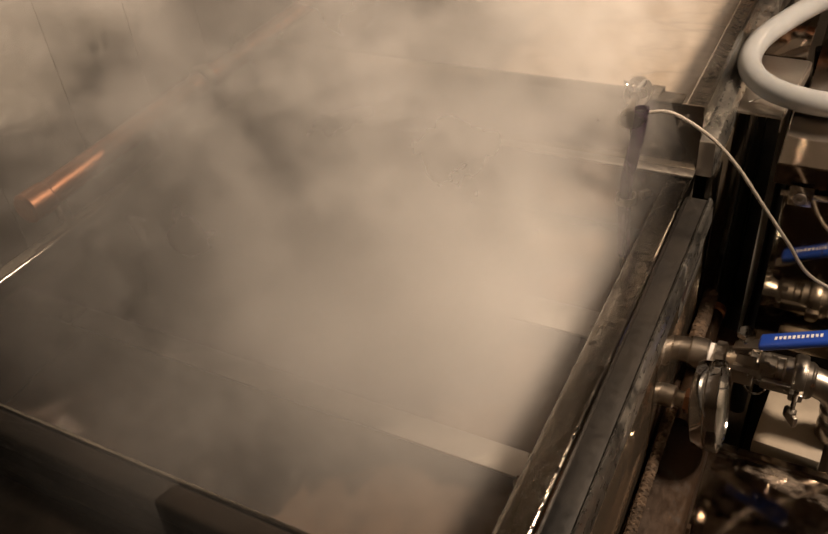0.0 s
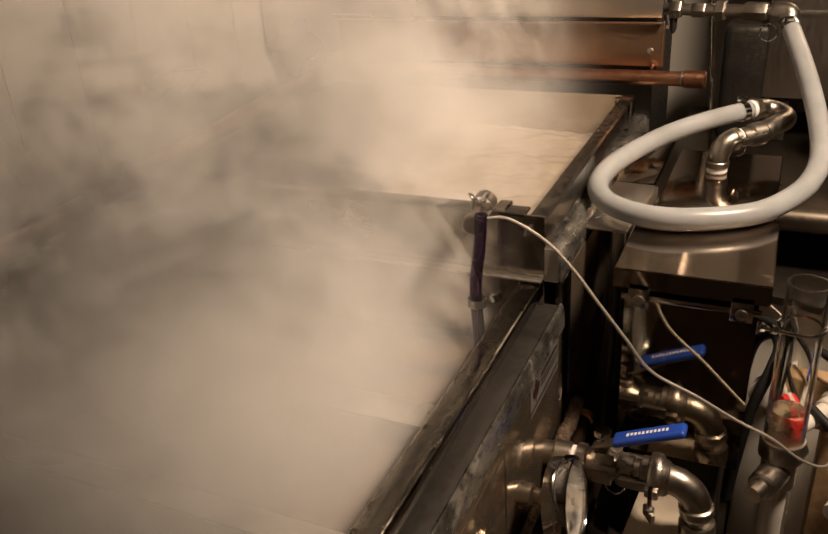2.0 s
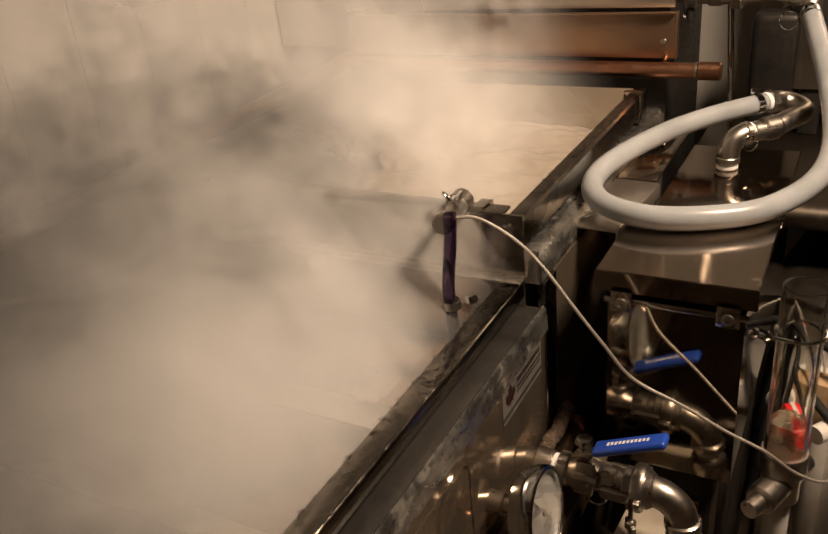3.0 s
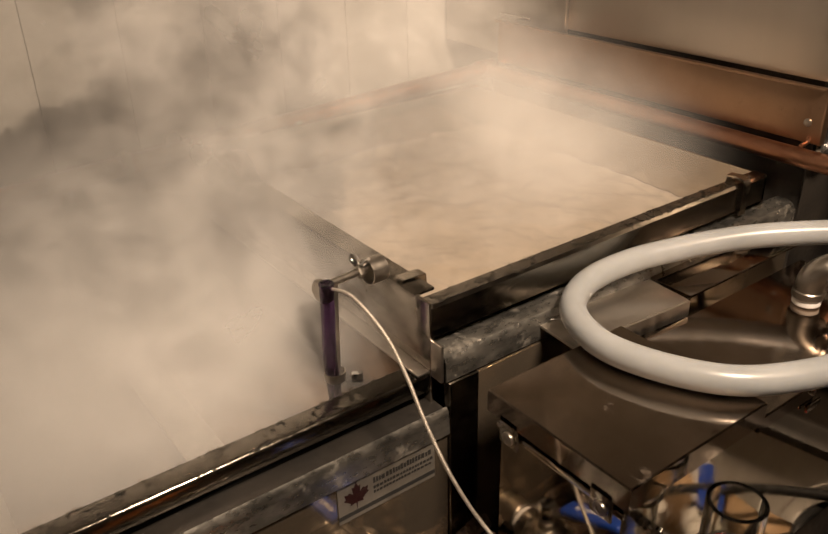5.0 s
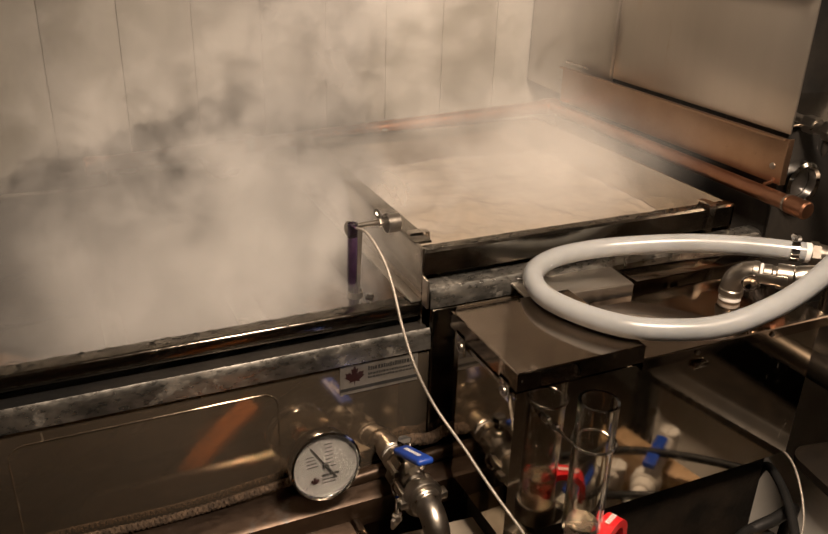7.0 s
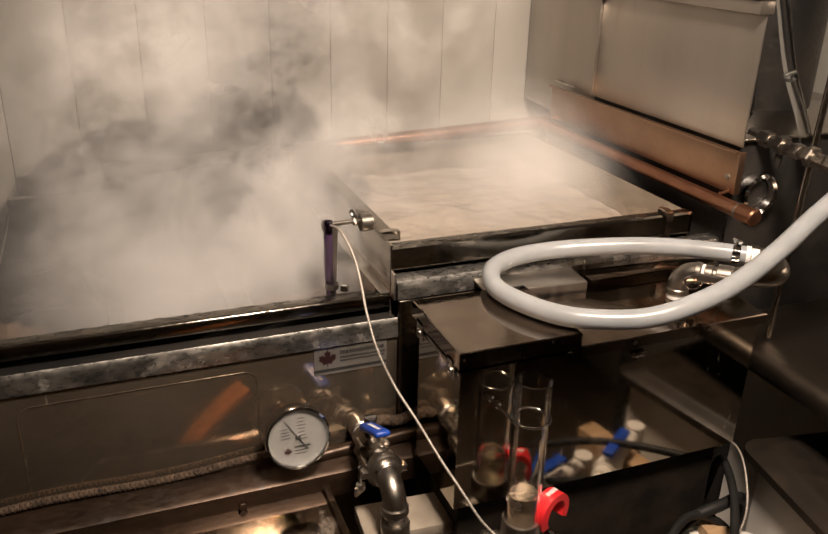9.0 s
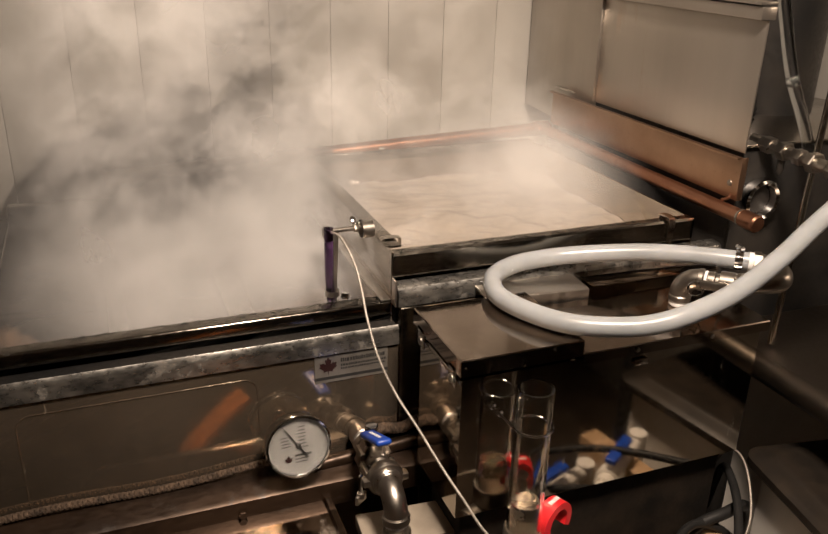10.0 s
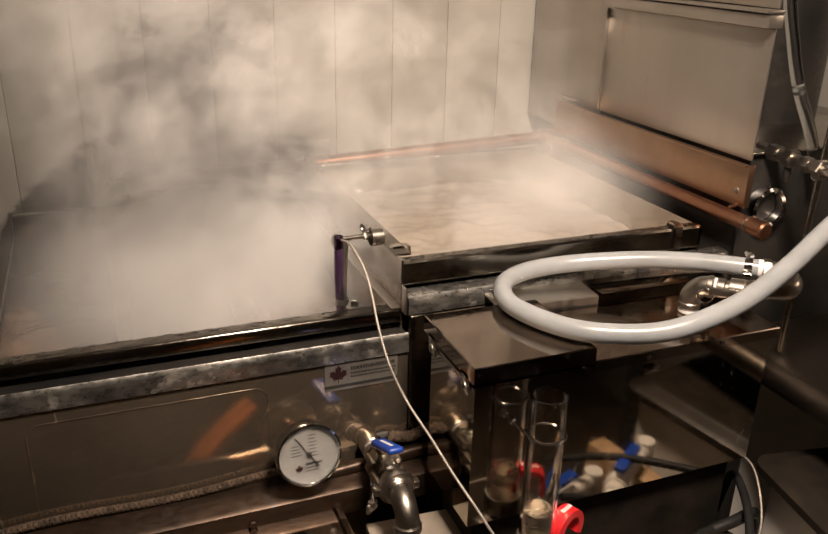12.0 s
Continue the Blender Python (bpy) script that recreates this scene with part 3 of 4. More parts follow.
part("fold", turned(box(-0.10, 0.085, -0.039, -0.036, -0.018, 0.003, 0.001), pose(0, 0, 0.004, 0, 0, -4)), STEEL_BRUSHED, cover)

shelf = thing("cover_plate", 0.44, -0.045, 1.086, "stained stainless cover plate near the chimney", "plate")
part("sheet", box(-0.105, 0.16, -0.036, 0.028, 0.002, 0.006, 0.001), STEEL_LID, shelf)


def pipe_elbow(p, first, second, r, bend, mat, parent, m, name="elbow"):
    """A cast elbow: comes along first, leaves along second."""
    p, a, b = Vector(p), Vector(first).normalized(), Vector(second).normalized()
    pts = [p - a * bend * 1.0]
    for k in range(1, 11):
        th = radians(90 * k / 10)
        pts.append(p - a * bend + bend * (math.sin(th) * a + (1 - math.cos(th)) * b))
    bm = sweep(pts, r, 20)
    e0, e1 = pts[0], pts[-1]
    join(bm, turned(lathe([(r, 0), (r * 1.16, 0.002), (r * 1.16, 0.012), (r, 0.014)], 20), aimed(e0 - a * 0.012, e0)))
    join(bm, turned(lathe([(r, 0), (r * 1.16, 0.002), (r * 1.16, 0.012), (r, 0.014)], 20), aimed(e1 - b * 0.002, e1 + b)))
    return part(name, turned(bm, m), mat, parent)


def camlock(p, q, r, parent, m):
    """A quick coupling from p towards q with two lever arms and pull rings."""
    p, q = Vector(p), Vector(q)
    d = (q - p).normalized()
    h = (q - p).length
    body = lathe([(r, 0), (r * 1.18, h * 0.06), (r * 1.18, h * 0.28), (r * 1.0, h * 0.32), (r * 1.0, h * 0.42), (r * 1.42, h * 0.46), (r * 1.42, h * 0.92), (r * 1.2, h)], 24)
    part("coupling", turned(turned(body, aimed(p, q)), m), CAST, parent, "cast stainless quick coupling")
    side = d.cross(Vector((0, 0, 1)))
    side = side.normalized() if side.length > 0.1 else Vector((1, 0, 0))
    for s in (-1, 1):
        c = p + d * h * 0.7 + side * s * r * 1.45
        lever = box(-0.004, 0.004, -0.007, 0.007, -0.040, 0.004, 0.002)
        part("lever", turned(turned(lever, Matrix.Translation(c) @ aimed((0, 0, 0), d)), m), CAST, parent)
        ring = [c - d * 0.045 + 0.012 * (math.cos(a) * Vector((0, 0, -1)) + math.sin(a) * d) + Vector((0, 0, -0.010)) for a in [2 * math.pi * k / 18 for k in range(19)]]
        part("pull_ring", turned(sweep(ring, 0.0014, 6), m), CHROME, parent)


def outlet_fitting():
    t = thing("outlet_elbow", 0.450, -0.164, 1.0775, "stainless elbow and quick couplings on the tank lid", "pipe fitting")
    m = Matrix.Translation((-0.450, 0.164, -1.0775))
    way = Vector((0.59, -0.69, 0.06)).normalized()
    top = Vector((0.450, -0.164, 1.128))
    part("nipple", turned(rod((0.450, -0.164, 1.074), (0.450, -0.164, 1.092), 0.0150), m), CAST, t)
    part("thread_tape", turned(rod((0.450, -0.164, 1.0782), (0.450, -0.164, 1.087), 0.0168, 20, 0.002), m), TEFLON, t, "white thread tape")
    part("socket_band", turned(lathe([(0.0172, 0), (0.0186, 0.0015), (0.0186, 0.0095), (0.0172, 0.011)], 24), m @ Matrix.Translation((0.450, -0.164, 1.0875))), CAST, t)
    bend = [Vector((0.450, -0.164, 1.094))] + [top + Vector((0, 0, -0.026)) + 0.026 * (math.sin(a) * Vector((0, 0, 1)) + (1 - math.cos(a)) * way) for a in [radians(9 * k) for k in range(11)]]
    part("elbow", turned(sweep(bend + [bend[-1] + way * 0.006], 0.0172, 24), m), CAST, t, "cast stainless elbow")
    a = bend[-1]
    part("socket_band", turned(turned(lathe([(0.0170, 0), (0.0188, 0.0015), (0.0188, 0.0085), (0.0170, 0.010)], 24), aimed(a - way * 0.002, a + way)), m), CAST, t)
    part("thread_tape", turned(rod(a + way * 0.0085, a + way * 0.013, 0.0162, 20, 0.001), m), TEFLON, t)
    camlock(a + way * 0.012, a + way * 0.058, 0.0135, t, m)
    e = a + way * 0.056
    back = [e, e + way * 0.014 + Vector((0.004, 0.002, 0.003)), Vector((0.556, -0.258, 1.142)), Vector((0.576, -0.246, 1.148)), Vector((0.577, -0.226, 1.153)), Vector((0.563, -0.211, 1.156)), Vector((0.553, -0.203, 1.157))]
    part("return_bend", turned(sweep(smooth_path(back), 0.0165, 20), m), CAST, t, "cast return bend")
    part("collar", turned(rod((0.563, -0.211, 1.157), (0.554, -0.204, 1.157), 0.0190, 6), m), CAST, t)
    part("thread_tape", turned(rod((0.554, -0.204, 1.157), (0.548, -0.199, 1.157), 0.0158), m), TEFLON, t)
    return t


HOSE_LINE = [(0.549, -0.1995, 1.157), (0.517, -0.169, 1.156), (0.475, -0.128, 1.152), (0.425, -0.084, 1.145), (0.36, -0.045, 1.136), (0.29, -0.018, 1.128), (0.217, -0.018, 1.124),
             (0.160, -0.050, 1.122), (0.134, -0.110, 1.121), (0.143, -0.170, 1.121), (0.176, -0.230, 1.121), (0.222, -0.266, 1.122), (0.285, -0.296, 1.128),
             (0.348, -0.310, 1.144), (0.43, -0.306, 1.166), (0.52, -0.289, 1.202), (0.595, -0.269, 1.236), (0.650, -0.254, 1.258), (0.692, -0.243, 1.274)]


def white_hose():
    t = thing("milky_hose", 0.3, -0.15, 1.104, "milky white translucent hose looped on the tank lid", "hose")
    m = Matrix.Translation((-0.3, 0.15, -1.104))
    part("tube", turned(sweep(smooth_path(HOSE_LINE, 8), 0.0152, 24), m), HOSE, t)
    for i, (a, b) in enumerate((((0.5425, -0.1935, 1.157), (0.533, -0.184, 1.1565)), ((0.672, -0.2485, 1.2665), (0.684, -0.245, 1.271)))):
        cl = part("hose_clamp", turned(turned(ring_solid(0.0154, 0.0168, 0.012), aimed(a, b)), m), CHROME, t, "worm-drive hose clamp")
        part("clamp_screw", turned(hex_bolt(Vector(a) + Vector((-0.004, 0, 0.021)), Vector(a) + Vector((-0.004, 0.03, 0.021)), 0.005, 0.014), m), CHROME, cl)
    return t


outlet_fitting()
white_hose()


# ---- gauge, drain valve ----
def gauge():
    """Dial thermometer; built facing +z, then turned to face the room."""
    t = thing("dial_thermometer", -0.187, -0.022, 0.887, "round stainless dial thermometer with a white face", "thermometer")
    face = aimed((0, -0.040, 0.0), (0.02, -1.0, 0.16))
    R = 0.053
    case = lathe([(R * 0.80, 0), (R * 0.94, 0.003), (R * 0.96, 0.010), (R * 0.96, 0.016), (R * 1.0, 0.018), (R * 1.0, 0.027), (R * 0.985, 0.030), (R * 0.93, 0.031), (R * 0.90, 0.028), (R * 0.90, 0.022)], 48)
    part("case", turned(case, face), CHROME, t, "polished case and bezel")
    dial = part("dial", turned(lathe([(R * 0.90, 0.0222), (R * 0.90, 0.0232)], 48), face), DIAL, t, "white dial card with fine print")
    # printed scale: arcs of short bars, text lines as plain bars
    bm = bmesh.new()
    for k in range(41):
        a = radians(-135 + 270 * k / 40)
        r0, r1 = (R * 0.76, R * 0.86) if k % 5 == 0 else (R * 0.80, R * 0.85)
        join(bm, turned(box(-0.0003, 0.0003, r0, r1, 0.0234, 0.0236, 0), Matrix.Rotation(a, 4, "Z")))
    rnd = random.Random(4)
    for row in range(7):
        y = R * (0.58 - 0.11 * row)
        w = R * (0.20 + 0.10 * rnd.random())
        x0 = R * 0.02
        join(bm, box(x0, x0 + w, y, y + R * 0.03, 0.0234, 0.0236, 0))
    for row in range(3):
        y = R * (-0.34 - 0.10 * row)
        join(bm, box(-R * 0.12, R * (0.38 - 0.06 * row), y, y + R * (0.07 if row == 0 else 0.03), 0.0234, 0.0236, 0))
    for row in range(4):
        y = R * (0.30 - 0.10 * row)
        join(bm, box(-R * 0.52, -R * (0.30 - 0.03 * row), y, y + R * 0.03, 0.0234, 0.0236, 0))
    part("print", turned(bm, face), INK, dial)
    part("emblem", turned(turned(leaf(R * 0.15), Matrix.Translation((-R * 0.32, -R * 0.42, 0.0236))), face), INK_RED, dial)
    needle = box(-0.0009, 0.0009, -R * 0.42, R * 0.70, 0.0246, 0.0252, 0)
    box(-0.0016, 0.0016, -R * 0.50, -R * 0.10, 0.0246, 0.0252, 0, 1, needle)
    part("needle", turned(turned(needle, Matrix.Rotation(radians(33), 4, "Z")), face), INK, dial)
    part("hub", turned(lathe([(0.0042, 0.0240), (0.0042, 0.0262), (0.003, 0.0270)], 16), face), INK, dial)
    lens = part("lens", turned(lathe([(R * 0.91, 0.0282), (R * 0.91, 0.0294)], 48), face), GLASS, t)
    lens.visible_shadow = False
    part("stem", rod((0.0, 0.012, 0.0), (0, -0.040, 0.0), 0.0095), CAST, t)
    part("nut", turned(hexa(0.015, 0.012), aimed((0, -0.028, 0), (0, -1, 0))), COPPER, t, "brass-coloured hex nut")
    part("socket", rod((0.0, 0.005, 0.0), (0, -0.018, 0.0), 0.0135, 20, 0.002), CAST, t)
    return t


def leaf(s):
    """A flat maple-leaf-like emblem."""
    half = [(0, -1.0), (0.05, -0.45), (0.45, -0.55), (0.40, -0.38), (0.85, -0.02), (0.72, 0.06), (0.80, 0.38), (0.55, 0.34), (0.48, 0.44), (0.22, 0.20), (0.30, 0.72), (0.15, 0.66), (0, 1.0)]
    pts = half + [(-x, y) for x, y in reversed(half[1:-1])]
    bm = bmesh.new()
    bm.faces.new([bm.verts.new((x * s, y * s, 0)) for x, y in pts])
    r = bmesh.ops.extrude_face_region(bm, geom=bm.faces[:])
    for v in r["geom"]:
        if isinstance(v, bmesh.types.BMVert):
            v.co.z += 0.0003
    return bm


def drain_valve():
    x, z = -0.068, 0.855
    t = thing("drain_valve", x, -0.022, z, "stainless ball valve with a blue handle and elbow", "valve")

    def p(name, bm, mat, label="", parent=t):
        return part(name, bm, mat, parent, label)

    p("nipple", rod((0, 0.01, 0), (0, -0.040, 0), 0.0168, 24), CAST)
    p("coupling", turned(lathe([(0.019, 0), (0.0205, 0.002), (0.0205, 0.020), (0.019, 0.022)], 24), aimed((0, -0.012, 0), (0, -1, 0))), CAST)
    p("thread_tape", rod((0, -0.035, 0), (0, -0.043, 0), 0.0172), TEFLON, "white thread tape")
    body = lathe([(0.021, 0), (0.021, 0.012), (0.018, 0.014), (0.021, 0.022), (0.0225, 0.032), (0.021, 0.042), (0.017, 0.050), (0.017, 0.054)], 24)
    join(body, hexa(0.0225, 0.013))
    join(body, turned(hexa(0.0215, 0.014), Matrix.Translation((0, 0, 0.052))))
    p("valve_body", turned(body, aimed((0, -0.042, 0), (0, -1, 0))), CAST, "cast ball valve body")
    p("bonnet", rod((0, -0.074, 0.016), (0, -0.074, 0.030), 0.0105, 20, 0.001), CAST)
    p("stem_nut", turned(hexa(0.0085, 0.007), aimed((0, -0.074, 0.034), (0, -0.074, 1))), CHROME)
    p("stem", rod((0, -0.074, 0.03), (0, -0.074, 0.046), 0.004, 12), CHROME)
    p("lever", turned(box(-0.009, 0.009, -0.060, 0.008, -0.0015, 0.0015, 0.001), pose(-0.006, -0.070, 0.036, -26, 0, -6)), CAST)
    grip = box(-0.0125, 0.0125, -0.092, 0.0, -0.005, 0.005, 0.0045, 3)
    grip_pose = pose(-0.013, -0.090, 0.052, -24, 0, 0)
    grip_part = p("handle", turned(grip, grip_pose), BLUE, "blue vinyl-dipped handle")
    bm = bmesh.new()
    for k in range(11):
        join(bm, box(-0.003 + 0.0006 * (k % 2), 0.003, -0.022 - 0.0050 * k, -0.0190 - 0.0050 * k, 0.0051, 0.0054, 0))
    p("handle_print", turned(bm, grip_pose), INK_WHITE, "", grip_part)
    p("lock_tab", turned(box(-0.002, 0.002, -0.012, 0.012, -0.02, 0.02, 0.002), pose(-0.020, -0.080, 0.010, 0, 20, 0)), CAST)
    camlock((0, -0.096, 0), (0, -0.160, 0), 0.0165, t, Matrix.Identity(4))
    p("clamp_band", turned(lathe([(0.021, 0), (0.0285, 0.001), (0.030, 0.004), (0.030, 0.012), (0.0285, 0.015), (0.021, 0.016)], 28), aimed((0, -0.134, 0), (0, -1, 0))), CAST, "two-part sanitary clamp")
    for s_ in (-1, 1):
        p("clamp_ear", box(s_ * 0.031 - 0.006, s_ * 0.031 + 0.006, -0.150, -0.134, -0.006, 0.006, 0.002), CAST)
    p("clamp_bolt", rod((-0.040, -0.142, -0.022), (-0.040, -0.142, 0.014), 0.003, 10), CHROME)
    p("clamp_wing", turned(box(-0.012, 0.012, -0.003, 0.003, 0, 0.016, 0.002), pose(-0.040, -0.142, -0.036, 0, 0, 35)), CAST)
    p("wing_hub", turned(hexa(0.007, 0.010), Matrix.Translation((-0.040, -0.142, -0.028))), CAST)
    p("body_bolt", turned(hexa(0.006, 0.030), aimed((-0.021, -0.066, 0.012), (-0.021, -1, 0.012))), CAST)
    p("body_bolt", turned(hexa(0.006, 0.030), aimed((0.021, -0.066, 0.012), (0.021, -1, 0.012))), CAST)
    p("top_nut", turned(hexa(0.0115, 0.009), Matrix.Translation((0, -0.074, 0.046))), CHROME)
    pipe_elbow((0, -0.190, 0), (0, -1, 0), (0, -0.12, -1), 0.0188, 0.032, CAST, t, Matrix.Identity(4))
    p("thread_tape", rod((0, -0.195, -0.040), (0, -0.196, -0.048), 0.0182), TEFLON)
    p("drop_pipe", rod((0, -0.195, -0.046), (0, -0.206, -0.16), 0.0165), CAST)
    p("coupling", turned(lathe([(0.021, 0), (0.023, 0.003), (0.023, 0.022), (0.021, 0.025)], 24), aimed((0, -0.197, -0.056), (0, -0.206, -0.3))), CAST)
    return t


gauge()
drain_valve()


# ---- maker's plates ----
def plate(x0, x1, y, z0, z1):
    t = thing("maker_plate", (x0 + x1) / 2, y, (z0 + z1) / 2, "silver maker's sticker with a dark red leaf", "sticker")
    w, h = (x1 - x0) / 2, (z1 - z0) / 2
    m = pose(0, 0, 0, 90, 0, 0)
    part("sheet", turned(box(-w, w, -h, h, 0, 0.0008, 0.0002, 1), m), STICKER, t)
    part("emblem", turned(turned(leaf(h * 0.74), Matrix.Translation((-w * 0.64, h * 0.20, 0.001))), m), INK_RED, t)
    bm = bmesh.new()
    rnd = random.Random(8)
    for row, (zz, hh, a, b) in enumerate(((0.42, 0.30, -0.30, 0.92), (0.10, 0.16, -0.30, 0.95), (-0.14, 0.15, -0.30, 0.90))):
        xx = a
        while xx < b:
            step = rnd.uniform(0.05, 0.09)
            join(bm, box(w * xx, w * (xx + step * 0.72), h * zz, h * (zz + hh * rnd.uniform(0.75, 1)), 0.0009, 0.0012, 0))
            xx += step
    part("print", turned(bm, m), INK, t)
    bar = box(-w, w, -h * 0.78, -h * 0.56, 0.0009, 0.0012, 0)
    part("band", turned(bar, m), INK, t)
    return t


plate(-0.141, -0.016, -0.0225, 0.958, 1.007)
plate(0.42, 0.53, -0.0182, 1.020, 1.068)


# ---- ropes, rusty pipe, tray ----
def braid(name, a, b, r, label):
    t = thing(name, *((Vector(a) + Vector(b)) / 2), label, "rope")
    a, b = Vector(a), Vector(b)
    c = (a + b) / 2
    d = (b - a)
    for s in range(4):
        pts = []
        n = int(d.length / 0.0022)
        for k in range(n + 1):
            u = k / n
            ang = u * d.length * 420 * (1 if s % 2 else -1) + s * math.pi / 2
            pts.append(a - c + d * u + Vector((0, r * 0.62 * math.cos(ang), r * 0.62 * math.sin(ang) + 0.004 * math.sin(u * 9))))
        part("strand", sweep(pts, r * 0.5, 6), ROPE, t)
    return t


braid("gasket_rope", (-0.66, -0.034, 0.822), (-0.135, -0.034, 0.832), 0.0062, "frayed braided fibre gasket rope along the plate")
braid("gasket_rope", (-0.045, -0.036, 0.852), (0.05, -0.036, 0.858), 0.0095, "short braided gasket rope beside the post")

def angle_ledge():
    """Rusty angle iron that carries the rope along the firebox."""
    t = thing("iron_ledge", -0.3, -0.05, 0.80, "speckled rusty angle iron ledge under the gasket rope", "ledge")
    line = [(0.026, 0.016), (0.022, 0.0145), (-0.026, 0.004), (-0.030, 0.001), (-0.031, -0.004), (-0.031, -0.040)]
    bm = profile_bar(thick_profile(line, -0.004), -0.36, 0.345)
    part("bar", bm, RUST, t)
    for x in (-0.20, 0.02, 0.24):
        part("bolt", turned(hexa(0.007, 0.005), aimed((x, -0.034, -0.020), (x, -1, -0.020))), RUST, t)
    return t


angle_ledge()
pipe = thing("brass_pipe", -0.0, -0.045, 0.835, "dull brass pipe behind the drain valve", "pipe")
part("pipe", rod((-0.16, 0, -0.02), (0.05, 0, -0.006), 0.012, 20), RUST, pipe)
part("end", rod((0.045, 0, -0.006), (0.06, 0, -0.005), 0.014, 20, 0.002), COPPER, pipe)


def drip_tray():
    t = thing("drip_tray", -0.345, -0.165, 0.740, "shallow stainless drip tray holding a film of water", "tray")
    w, d = 0.40, 0.22
    def lp(g, z):
        return [(x, y, z) for x, y in rounded_rect(w + 2 * g, d + 2 * g, 0.035)]
    part("pan", loft([lp(0.010, 0.034), lp(0.010, 0.037), lp(0.0, 0.038), lp(-0.004, 0.034), lp(-0.014, 0.006), lp(-0.022, 0.002), lp(-0.022, 0.0), lp(-0.012, 0.0), lp(-0.002, 0.030)], True, False), STEEL_LID, t, "pan with a rolled rim")
    part("water_film", loft([lp(-0.0255, 0.0025), lp(-0.026, 0.0045)]), WATER, t)
    tagged(part("droplets", droplets(12, -w * 0.45, w * 0.45, -d * 0.42, d * 0.42, 0.0055, 70, 0.003, 0.012), WATER, t), kind="stuff")
    return t


drip_tray()
stand = thing("tray_stand", -0.345, -0.165, 0.0, "black steel stand under the drip tray", "stand")
part("top", box(-0.20, 0.20, -0.11, 0.11, 0.715, 0.7395), BLACK, stand)
for sx in (-1, 1):
    for sy in (-1, 1):
        part("leg", box(sx * 0.18 - 0.015, sx * 0.18 + 0.015, sy * 0.09 - 0.015, sy * 0.09 + 0.015, 0, 0.7145), BLACK, stand)

block = thing("white_board", -0.035, -0.175, 0.0, "weathered white board standing under the drain valve", "board")
part("top_board", turned(box(-0.075, 0.075, -0.040, 0.040, 0.745, 0.768, 0.002), pose(0, 0, 0, 0, 0, -4)), BOARD, block)
part("upright", box(-0.06, 0.06, -0.02, 0.02, 0.0, 0.744, 0.002), BOARD, block)


# ---- probe on the divider ----
def probe():
    t = thing("temperature_probe", -0.07, 0.06, 1.05, "purple tube probe clamped to the divider", "probe")
    m = Matrix.Translation((0.07, -0.06, -1.05))

    def p(name, bm, mat, label=""):
        return part(name, turned(bm, m), mat, t, label)

    p("tube", sweep(smooth_path([(-0.094, 0.050, 1.197), (-0.093, 0.053, 1.16), (-0.091, 0.060, 1.11), (-0.089, 0.061, 1.075), (-0.087, 0.058, 1.00)]), 0.0075, 16), PURPLE, "dark purple vinyl tube")
    p("strap", turned(box(-0.006, 0.006, -0.0008, 0.0008, -0.205, 0.0, 0.0005, 1), pose(-0.078, 0.063, 1.188, 0, 3, 20)), STEEL_BRUSHED, "flat steel strap")
    p("tube_mouth", turned(ring_solid(0.0052, 0.0078, 0.002, 20), Matrix.Translation((-0.094, 0.050, 1.1972))), PURPLE)
    p("hose_clamp", turned(ring_solid(0.0105, 0.0118, 0.010, 20), Matrix.Translation((-0.086, 0.061, 1.074))), CAST)
    p("clamp_screw", turned(hexa(0.006, 0.012), aimed((-0.074, 0.046, 1.079), (-0.05, 0.03, 1.079))), CHROME)
    p("bolt", rod((-0.088, 0.064, 1.188), (-0.020, 0.074, 1.186), 0.0042, 12), CAST)
    p("bolt_head", rod((-0.098, 0.060, 1.186), (-0.090, 0.0615, 1.186), 0.0125, 20, 0.002), CAST)
    p("clamp_band", turned(ring_solid(0.0135, 0.0147, 0.020, 24), aimed((-0.032, 0.072, 1.182), (0.1, 0.08, 1.182))), CAST, "bright clamp band")
    for s in (-1, 1):
        w = lathe([(0.003, 0), (0.006, 0.006), (0.0065, 0.014), (0.003, 0.018)], 12)
        w.transform(Matrix.Diagonal((1, 0.4, 1, 1)))
        p("wing", turned(w, aimed((-0.040, 0.072, 1.190), (-0.040 + 0.004 * s, 0.072 - 0.010 * s, 1.190 + 0.012))), CHROME)
    p("wing_nut", turned(hexa(0.0075, 0.008), aimed((-0.046, 0.070, 1.187), (0.1, 0.09, 1.187))), CAST)
    return t


probe()
wire = thing("probe_wire", 0, 0, 0.8, "pale braided probe wire draped over the rim", "wire")
WIRE_LINE = [(-0.092, 0.047, 1.194), (-0.082, 0.020, 1.192), (-0.073, -0.020, 1.166), (-0.071, -0.052, 1.134), (-0.071, -0.083, 1.094), (-0.065, -0.117, 1.046), (-0.047, -0.147, 0.995), (-0.028, -0.200, 0.958), (-0.0106, -0.249, 0.921), (0.0055, -0.292, 0.892), (0.030, -0.330, 0.850), (0.075, -0.365, 0.815), (0.16, -0.39, 0.80), (0.24, -0.41, 0.78)]
part("cable", turned(sweep(smooth_path(WIRE_LINE, 6), 0.0020, 8), Matrix.Translation((0, 0, -0.8))), WIRE, wire)


